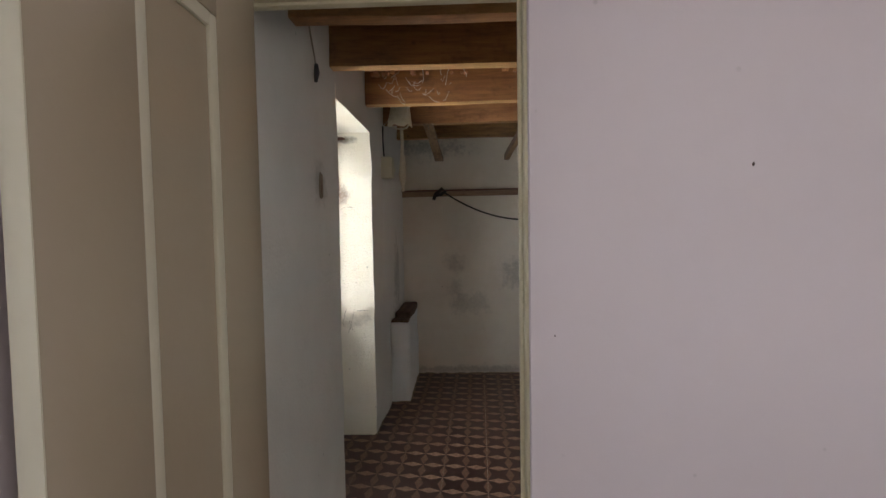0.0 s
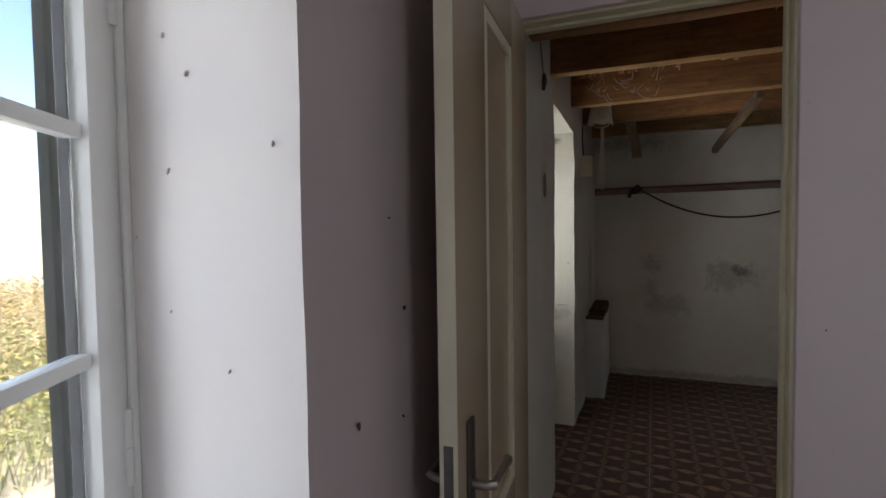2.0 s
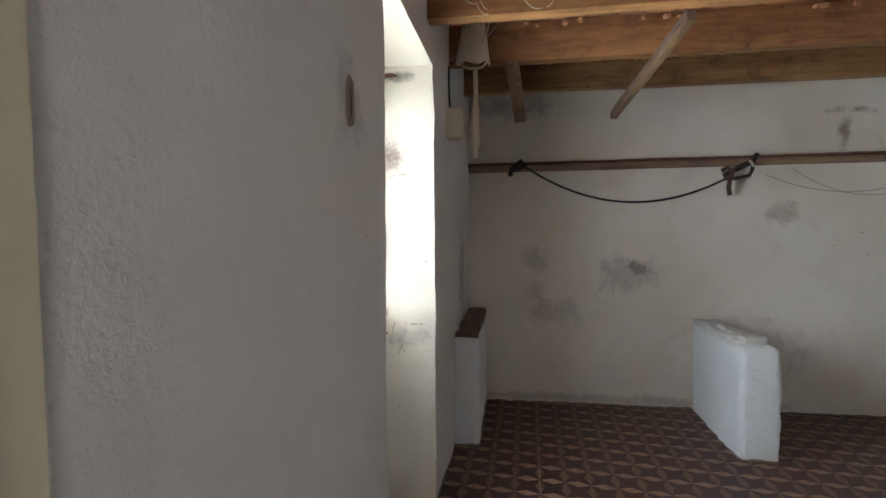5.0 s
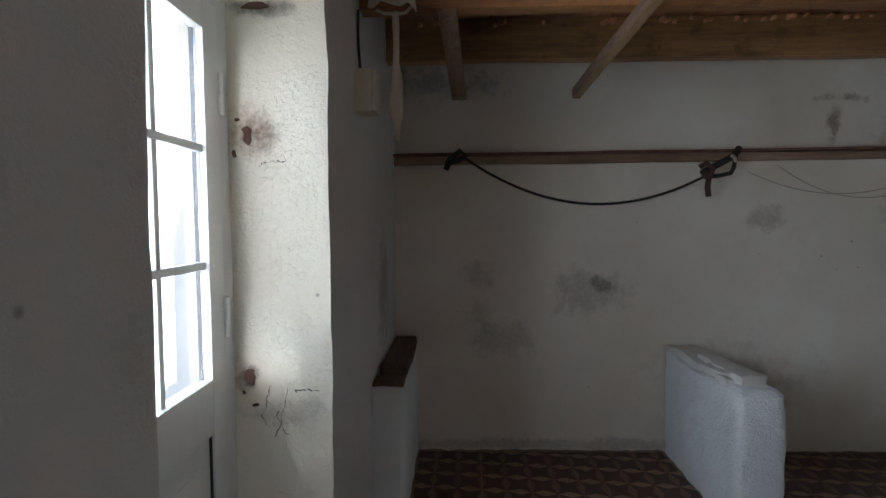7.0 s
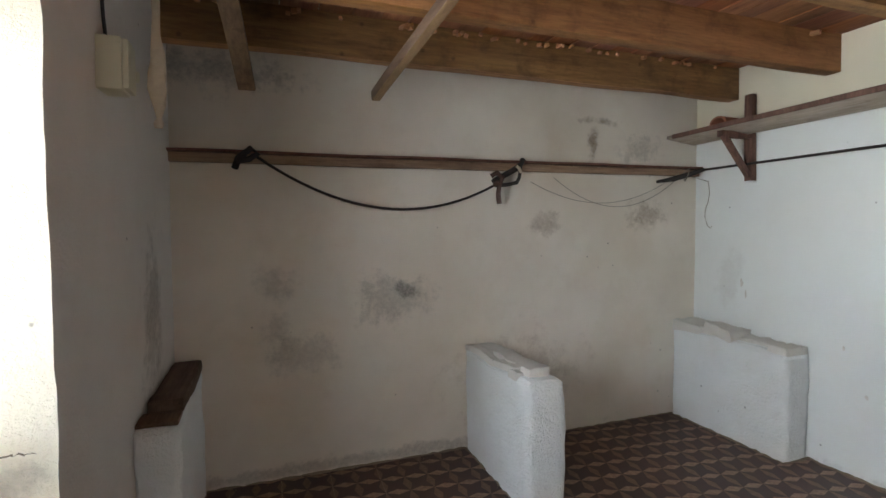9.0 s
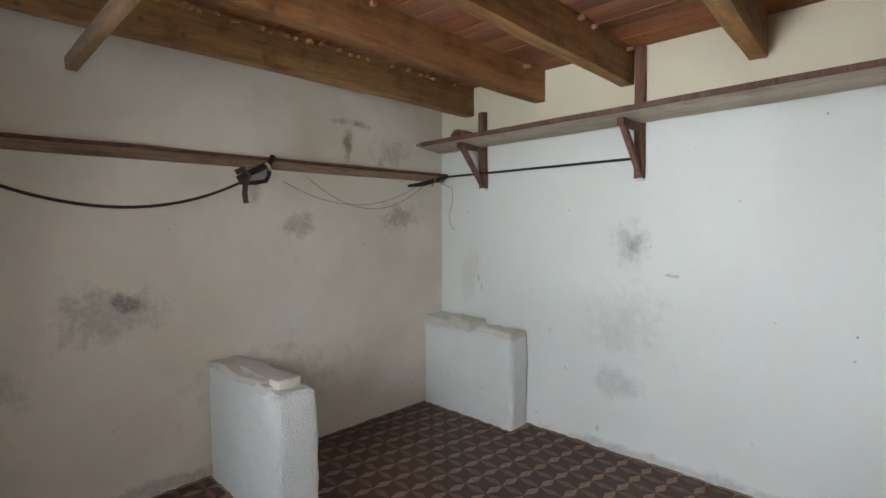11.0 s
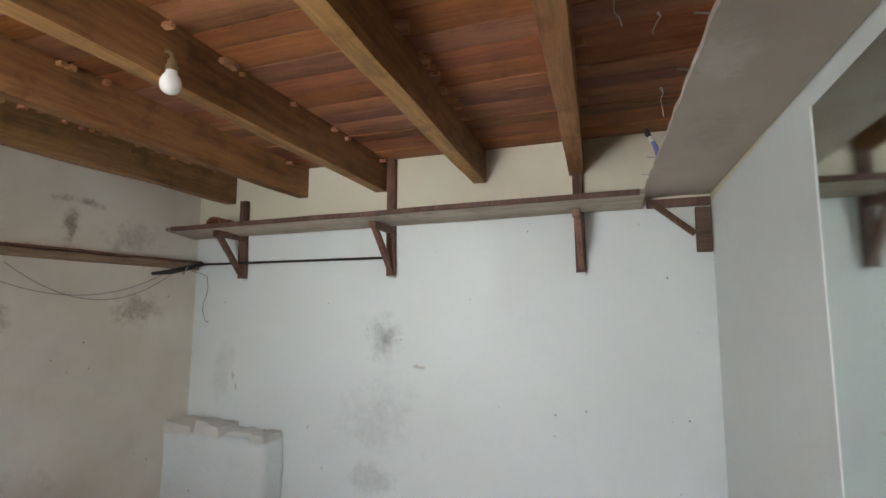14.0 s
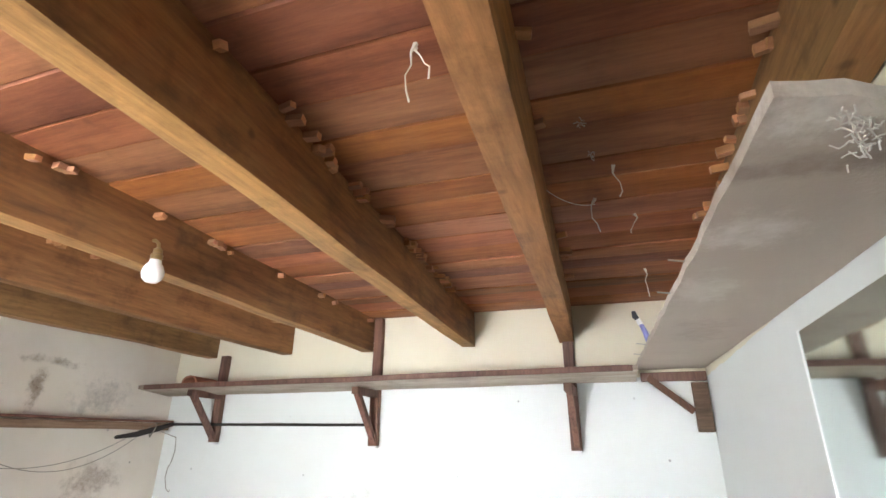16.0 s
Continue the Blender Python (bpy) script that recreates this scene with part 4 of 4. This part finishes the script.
# ---- frame and door between the rooms ----
df = new("door_frame", None)
tagged(df, "yellowed cream painted wooden door frame", "door frame", kind="structure")
df.location = (0, 1.45, 0)
FY0, FY1 = YP + 0.022, YS + 0.012
for nm, lo, hi in (("jamb", (XW + 0.004, FY0, 0), (GX0, FY1, GZ + 0.035)), ("jamb", (GX1, FY0, 0), (GX1 + 0.035, FY1, GZ + 0.035)), ("head", (GX0, FY0, GZ), (GX1, FY1, GZ + 0.035)),
                   ("stop_bead", (GX1 - 0.010, FY0 + 0.035, 0), (GX1, FY1 - 0.004, GZ)), ("stop_bead", (GX0, FY0 + 0.035, GZ - 0.010), (GX1, FY1 - 0.004, GZ))):
    bm = bmesh.new()
    add_box(bm, lo, hi, 0.004)
    part(nm, bm, M_FRAME, df)

DW, DT = 0.701, 0.034
d = thing("panel_door", "open beige gloss-painted wooden panel door with steel lever handle", "door", (-0.622, 1.405, 0))
d.rotation_euler = (0, 0, radians(-88.0))


def door_part(name, boxes, material, parent=None, label="", bevel=0.003):
    bm = bmesh.new()
    for lo, hi in boxes:
        add_box(bm, lo, hi, bevel)
    ob = new(name, finish(name, bm, material))
    ob.parent = parent or d
    return tagged(ob, label)


P0, P1 = 0.21, 0.49     # the panel lies between these, from the hinges
for nm, lo, hi in (("hinge_stile", (0, 0, 0.008), (P0, DT, 2.015)), ("lock_stile", (P1, 0, 0.008), (DW, DT, 2.015)),
                   ("top_rail", (P0, 0, 1.885), (P1, DT, 2.015)), ("lock_rail", (P0, 0, 0.62), (P1, DT, 0.76)), ("bottom_rail", (P0, 0, 0.008), (P1, DT, 0.16))):
    door_part(nm, [(lo, hi)], M_DOOR)
for z0, z1 in ((0.76, 1.885), (0.16, 0.62)):
    door_part("panel", [((P0 - 0.005, 0.011, z0 - 0.005), (P1 + 0.005, DT - 0.011, z1 + 0.005))], M_DOOR, bevel=0.0)
    for y0, y1 in ((DT - 0.012, DT - 0.001), (0.001, 0.012)):
        door_part("moulding", [((P0, y0, z0), (P0 + 0.03, y1, z1)), ((P1 - 0.03, y0, z0), (P1, y1, z1)), ((P0 + 0.03, y0, z0), (P1 - 0.03, y1, z0 + 0.03)), ((P0 + 0.03, y0, z1 - 0.03), (P1 - 0.03, y1, z1))], M_DOOR_EDGE, bevel=0.005)
door_part("edge_strip", [((DW, 0.0005, 0.008), (DW + 0.003, DT - 0.0005, 2.015))], M_DOOR_EDGE, None, "cream painted edge", 0.001)
door_part("lock_plate", [((DW + 0.0028, 0.009, 0.83), (DW + 0.005, 0.026, 1.05))], M_DARKSTEEL, None, "dark steel lock plate", 0.0)
for sgn, y0 in ((1, DT), (-1, 0.0)):
    pl = door_part("handle_plate", [((DW - 0.085, min(y0, y0 + sgn * 0.007), 0.84), (DW - 0.045, max(y0, y0 + sgn * 0.007), 1.075))], M_DARKSTEEL, None, "dark steel handle plate", 0.003)
    bm = bmesh.new()
    yy = y0 + sgn * 0.045
    add_tube(bm, [(DW - 0.065, y0, 0.955), (DW - 0.065, y0 + sgn * 0.03, 0.955), (DW - 0.072, yy, 0.955), (DW - 0.10, yy, 0.955), (DW - 0.14, yy, 0.953), (DW - 0.175, yy, 0.95), (DW - 0.188, yy, 0.95)], 0.008, 10, [0.009, 0.009, 0.009, 0.0075, 0.008, 0.010, 0.011])
    lv = new("lever", finish("lever", bm, M_STEEL))
    lv.parent = pl
    tagged(lv, "chrome lever")
for z in (0.25, 1.0, 1.78):
    bm = bmesh.new()
    add_lathe(bm, (-0.006, -0.004, z), [(0.006, 0), (0.006, 0.09)], 10)
    hg = new("hinge", finish("hinge", bm, M_DARKSTEEL))
    hg.parent = d


# ---- glazed garden door ----
def glazed_leaf(owner, y_hinge, y_free, z0, z1, rows, cols, stile, bottom, top, thick, panel_top=None):
    """Frame, glazing bars, gaskets and panes in a leaf that lies in the plane x = 0, from its hinge along -y. Local to owner."""
    def lp(name, lo, hi, mat, bevel=0.004, parent=None, label=""):
        bm = bmesh.new()
        add_box(bm, [min(a, b) for a, b in zip(lo, hi)], [max(a, b) for a, b in zip(lo, hi)], bevel)
        ob = new(name, finish(name, bm, mat))
        ob.parent = parent or owner
        return tagged(ob, label)
    t = thick / 2
    w = y_hinge - y_free
    lp("stile", (-t, -stile, z0), (t, 0, z1), M_PVC)
    lp("stile", (-t, -w, z0), (t, -w + stile, z1), M_PVC)
    lp("top_rail", (-t, -w + stile, z1 - top), (t, -stile, z1), M_PVC)
    g0, g1 = z0 + bottom, z1 - top
    if panel_top is None:
        lp("bottom_rail", (-t, -w + stile, z0), (t, -stile, g0), M_PVC)
    else:
        lp("mid_rail", (-t, -w + stile, panel_top), (t, -stile, g0), M_PVC)
        lp("bottom_rail", (-t, -w + stile, z0), (t, -stile, z0 + 0.12), M_PVC)
        lp("panel", (-t + 0.014, -w + stile, z0 + 0.12), (t - 0.014, -stile, panel_top), M_PVC, 0.0)
        lp("raised_field", (-t + 0.006, -w + stile + 0.07, z0 + 0.19), (t - 0.006, -stile - 0.07, panel_top - 0.07), M_PVC, 0.006)
        for y in (-stile - 0.004, -w + stile + 0.004):
            lp("gasket", (t - 0.013, y - 0.004, z0 + 0.12), (t - 0.008, y + 0.004, panel_top), M_RUBBER, 0.0)
    inner = w - 2 * stile
    bar = 0.022
    for k in range(1, cols):
        y = -stile - inner * k / cols
        lp("glazing_bar", (-0.012, y - bar / 2, g0), (0.012, y + bar / 2, g1), M_PVC, 0.004)
    for k in range(1, rows):
        z = g0 + (g1 - g0) * k / rows
        lp("glazing_bar", (-0.014, -w + stile, z - bar / 2), (0.014, -stile, z + bar / 2), M_PVC, 0.004)
    for c in range(cols):
        for q in range(rows):
            ya, yb = -stile - inner * (c + 1) / cols + bar / 2, -stile - inner * c / cols - bar / 2
            za, zb = g0 + (g1 - g0) * q / rows + bar / 2, g0 + (g1 - g0) * (q + 1) / rows - bar / 2
            ob = lp("pane", (-0.002, ya - 0.004, za - 0.004), (0.002, yb + 0.004, zb + 0.004), M_GLASS, 0.0)
            ob.visible_shadow = False
    for y in (-stile - 0.004, -w + stile + 0.004):
        lp("gasket", (-0.016, y - 0.004, g0), (-0.0022, y + 0.004, g1), M_RUBBER, 0.0)


g = thing("garden_door", "closed white glazed aluminium door with nine panes and a lower panel", "door", (-1.012, 3.435, 0))
glazed_leaf(g, 3.435, 2.605, 0.02, 2.005, 3, 3, 0.084, 0.927, 0.088, 0.045, 0.79)
gf = new("door_frame_outer", None)
tagged(gf, "white aluminium frame of the garden door", "door frame", kind="structure")
gf.location = (-1.02, 3.05, 0)
for nm, lo, hi in (("jamb", (-1.06, 3.438, 0), (-0.995, 3.515, 2.045)), ("jamb", (-1.06, 2.560, 0), (-0.995, 2.602, 2.045)), ("head", (-1.06, 2.602, 2.008), (-0.995, 3.438, 2.085)), ("threshold", (-1.10, 2.602, -0.01), (-0.99, 3.438, 0.018))):
    bm = bmesh.new()
    add_box(bm, lo, hi, 0.004)
    part(nm, bm, M_PVC, gf)
for z in (1.70, 1.05, 0.30):
    bm = bmesh.new()
    add_lathe(bm, (-0.984, 3.437, z), [(0.010, 0), (0.010, 0.058), (0.0085, 0.06), (0.010, 0.062), (0.010, 0.12)], 12)
    part("hinge", bm, M_PVC, gf)

# ---- casement window of the pink room ----
w = thing("window_casement", "white glazed aluminium casement standing ajar", "window", (-1.045, 0.453, 0))
glazed_leaf(w, 0.453, -0.265, 0.863, 1.945, 3, 2, 0.082, 0.062, 0.062, 0.045)
w.rotation_euler = (0, 0, radians(28))
wf = new("window_1", None)
tagged(wf, "white aluminium window frame in a deep pink reveal", "window", kind="structure")
wf.location = (-1.06, 0.05, 1.4)
for nm, lo, hi in (("jamb", (-1.11, 0.458, WZ0), (-1.028, WY1 + 0.012, WZ1)), ("jamb", (-1.11, WY0 - 0.012, WZ0), (-1.045, WY0 + 0.05, WZ1)), ("head", (-1.11, WY0 + 0.05, 1.95), (-1.045, 0.455, WZ1 + 0.02)), ("sill", (-1.16, WY0, WZ0 - 0.01), (-1.03, WY1, 0.858))):
    bm = bmesh.new()
    add_box(bm, lo, hi, 0.004)
    part(nm, bm, M_PVC, wf)
for z in (1.735, 1.03):
    bm = bmesh.new()
    add_lathe(bm, (-1.020, 0.452, z), [(0.009, 0), (0.009, 0.058), (0.0075, 0.06), (0.009, 0.062), (0.009, 0.12)], 12)
    part("hinge", bm, M_PVC, wf)
bm = bmesh.new()
add_tube(bm, [(-1.020, 0.464, WZ0), (-1.018, 0.463, 1.2), (-1.020, 0.464, WZ1)], 0.008, 10)
part("sealant_bead", bm, M_PVC, wf)
# outer frame post, coloured dark because it stands against the light
sp = thing("outer_frame_post", "outer frame post of the window, its backlit shade in the colour", "post", (-1.19, 0.45, 0.7))
bm = bmesh.new()
add_beam(bm, (-1.19, 0.462, 0.70), (-1.19, 0.462, 2.2), 0.028, 0.030, 0.003, steps=10, wobble=0.003, seed=70)
part("post", bm, M_BACKLIT_POST, sp)

# ---- outside ----
bm = bmesh.new()
add_box(bm, (-600, -600, -0.7), (600, 600, -0.25))
structure("ground", bm, M_GROUND, "pale dry ground reaching to the horizon", "ground")
bm = bmesh.new()
add_box(bm, (-3.2, -3.5, -0.26), (XO, 6.5, -0.10), 0.01)
structure("pavement", bm, M_PAVE, "pale concrete apron along the house", "pavement")
bm = bmesh.new()
rough_box(bm, (-2.15, 4.75, -0.12), (XO, 5.0, 2.7), 0.12, 0.006, 80, keep=("-z",))
structure("wall_outer", bm, M_OUTER, "pale rendered wall projecting beside the garden door", "wall")
bm = bmesh.new()
add_box(bm, (XO - 0.3, -2.5, TOP), (XE + 0.5, YN + 0.5, TOP + 0.15))
structure("roof_slab", bm, M_OUTER, "plain flat roof closing the house", "roof")


def thicket(name, label, x0, x1, y0, y1, count, hmin, hmax, material, seed, leaf):
    """Dry weeds and brambles: upright bent stalks set with many small leaves."""
    rnd = random.Random(seed)
    verts, faces = [], []

    def quad(p, u, v):
        n = len(verts)
        verts.extend([p - u, p + v * 0.35, p + u, p - v * 0.35])
        faces.append((n, n + 1, n + 2, n + 3))
    for _ in range(count):
        x, y = rnd.uniform(x0, x1), rnd.uniform(y0, y1)
        hgt = rnd.uniform(hmin, hmax) * (0.75 + 0.5 * noise.noise(Vector((x * 0.5, y * 0.5, seed))))
        lean = Vector((rnd.uniform(-0.3, 0.3), rnd.uniform(-0.3, 0.3), 1))
        base = Vector((x, y, -0.26))
        a = rnd.uniform(0, 6.28)
        side = Vector((math.cos(a), math.sin(a), 0)) * 0.005
        n = len(verts)
        tip = base + lean * hgt
        verts.extend([base - side, base + side, tip])
        faces.append((n, n + 1, n + 2))
        for k in range(rnd.randint(8, 14)):
            q = rnd.uniform(0.15, 1.0)
            p = base + lean * hgt * q + Vector((rnd.uniform(-0.1, 0.1), rnd.uniform(-0.1, 0.1), rnd.uniform(-0.04, 0.04)))
            u = Vector((rnd.uniform(-1, 1), rnd.uniform(-1, 1), rnd.uniform(-0.7, 0.7))).normalized() * leaf * rnd.uniform(0.5, 1.3)
            quad(p, u, u.orthogonal().normalized() * u.length)
    me = bpy.data.meshes.new(name)
    me.from_pydata([tuple(q) for q in verts], [], faces)
    me.materials.append(material)
    return tagged(new(name, me), label, "weeds", kind="stuff")


thicket("green_weeds", "sunlit green weeds growing beside the path", -7.0, -3.9, -1.5, 8.5, 4200, 0.55, 1.05, M_WEED, 3, 0.022)
thicket("dry_brambles", "dry yellow-brown brambles in full sun", -14.0, -4.6, -2.0, 14.0, 8500, 0.7, 1.25, M_DRY, 4, 0.030)

# ---- pink-room marks ----
for x, y, z, s in ((XW + 0.004, 0.588, 1.114, 0.007), (XW + 0.004, 0.757, 1.276, 0.0045), (XW + 0.004, 0.745, 1.074, 0.0033), (XW + 0.004, 0.702, 1.443, 0.0015), (0.642, YP - 0.004, 1.579, 0.005),
                   (0.158, YP - 0.004, 1.157, 0.0025)):
    o = thing("plaster_chip", "small dark chip in the pink paint", "paint chip", (x, y, z))
    bm = bmesh.new()
    bmesh.ops.create_icosphere(bm, subdivisions=2, radius=1.0, matrix=Matrix.Translation((x, y, z)) @ Matrix.Diagonal((0.003 if x < 0 else s * 0.6, s * 0.45 if x < 0 else 0.003, s, 1)))
    for v in bm.verts:
        v.co += noise.noise_vector(v.co * 120) * s * 0.25
    part("mark", bm, M_RUBBLE_DARK, o)
for x, z, s in ((-0.886, 1.652, 0.005), (-0.929, 1.514, 0.006), (-0.93, 1.712, 0.004), (-0.822, 1.223, 0.0035), (-1.0, 1.416, 0.003), (-0.932, 1.304, 0.003), (-0.735, 1.54, 0.004)):
    o = thing("plaster_chip", "tiny grey chip in the off-white window reveal", "paint chip", (x, WY1 - 0.003, z), "chips in the window reveal")
    bm = bmesh.new()
    bmesh.ops.create_icosphere(bm, subdivisions=2, radius=1.0, matrix=Matrix.Translation((x, WY1 - 0.002, z)) @ pose(0, 0, 0, 0, 25, 0) @ Matrix.Diagonal((s * 0.35, 0.003, s, 1)))
    for v in bm.verts:
        v.co += noise.noise_vector(v.co * 150) * s * 0.25
    part("mark", bm, M_CAP, o)
for y, z, ly, lz in ((3.10, 1.117, 0.030, 0.010), (3.135, 1.120, 0.018, 0.012), (3.352, 1.205, 0.006, 0.014), (4.53, 1.00, 0.012, 0.030), (4.50, 0.93, 0.006, 0.030), (4.30, 0.62, 0.006, 0.012), (3.90, 0.70, 0.007, 0.010), (3.78, 0.46, 0.008, 0.014), (2.62, 0.92, 0.006, 0.007), (3.55, 0.12, 0.010, 0.020), (2.35, 0.10, 0.014, 0.030), (2.30, 0.07, 0.008, 0.016)):
    o = thing("plaster_flake", "small bare patch where the limewash flaked off", "plaster flake", (XE - 0.003, y, z), "bare patches on the limewash")
    bm = bmesh.new()
    bmesh.ops.create_icosphere(bm, subdivisions=2, radius=1.0, matrix=Matrix.Translation((XE - 0.003, y, z)) @ Matrix.Diagonal((0.004, ly, lz, 1)))
    for v in bm.verts:
        d2 = noise.noise_vector(v.co * 60) * min(ly, lz) * 0.9
        v.co.y, v.co.z = v.co.y + d2.y, v.co.z + d2.z
    part("patch", bm, M_CAP, o)

# ---- crumbs and grime along the foot of the walls, also serving as contact shadow ----
gr = thing("floor_grime", "dark crumbs and grime along the foot of the walls", "dirt", (1.0, 4.9, 0), kind="stuff")
random.seed(33)
bm = bmesh.new()
for a, b in (((-0.52, YN), (0.945, YN)), ((1.16, YN), (2.595, YN)), ((XE, 4.07), (XE, 1.5)), ((0.945, YN), (0.945, 4.14)), ((0.945, 4.138), (1.16, 4.138)), ((2.595, YN), (2.595, 4.07)), ((2.595, 4.07), (XE, 4.07)), ((XW, 3.5), (XW, 4.13)), ((XW, 4.13), (-0.525, 4.13)), ((-0.525, 4.13), (-0.525, YN))):
    a, b = Vector((*a, 0.001)), Vector((*b, 0.001))
    cnt = max(4, int((b - a).length / 0.035))
    add_tube(bm, [a.lerp(b, k / cnt) + Vector((random.uniform(-0.004, 0.004), random.uniform(-0.004, 0.004), 0)) for k in range(cnt + 1)], 0.008, 6, [random.uniform(0.003, 0.012) for k in range(cnt + 1)])
    for k in range(int((b - a).length * 16)):
        q = a.lerp(b, random.random()) + Vector((random.uniform(-0.05, 0.05), random.uniform(-0.05, 0.05), 0.001))
        if q.x < XE - 0.006 and q.y < YN - 0.006:
            bmesh.ops.create_icosphere(bm, subdivisions=1, radius=random.uniform(0.002, 0.006), matrix=Matrix.Translation(q) @ pose(0, 0, 0, 30 * k, 50 * k, 0) @ Matrix.Diagonal((1, 0.7, 0.6, 1)))
part("crumbs", bm, M_CRUMB, gr)

# ---- floor tiles ----
fl = bpy.data.objects["floor"]
AU, AW = Vector((1, -0.10, 0)).normalized(), Vector((0.03, 1, 0)).normalized()
TU, TW = PITCH[0] * 2 * 1.002, PITCH[1] * 2 * 0.999
bm = bmesh.new()
g = 0.0006
low = [AU * p + AW * q for p, q in ((g, g), (TU - g, g), (TU - g, TW - g), (g, TW - g))]
vs = [bm.verts.new(q + Vector((0, 0, z))) for z in (0, 0.012) for q in low]
for f in ((3, 2, 1, 0), (4, 5, 6, 7), (0, 1, 5, 4), (1, 2, 6, 5), (2, 3, 7, 6), (3, 0, 4, 7)):
    bm.faces.new([vs[k] for k in f])
tile_mesh = finish("tile", bm, M_TILE, smooth=False)
for i in range(-12, 18):
    for j in range(-12, 10):
        p = AU * (i * TU) + AW * (j * TW) + Vector((*TILE_AT, -0.012))
        if not (XW - 0.6 < p.x < XE + 0.05 and 1.0 < p.y < YN + 0.05):
            continue
        if p.x < XW - 0.27 and not DY0 - 0.3 < p.y < DY1:
            continue
        t = new("tile", tile_mesh)
        t.parent = fl
        t.location = p
bm = bmesh.new()
add_box(bm, (XW, -2.1, -0.013), (XE, 1.12, -0.002))
part("cement_screed", bm, M_PAVE, fl)
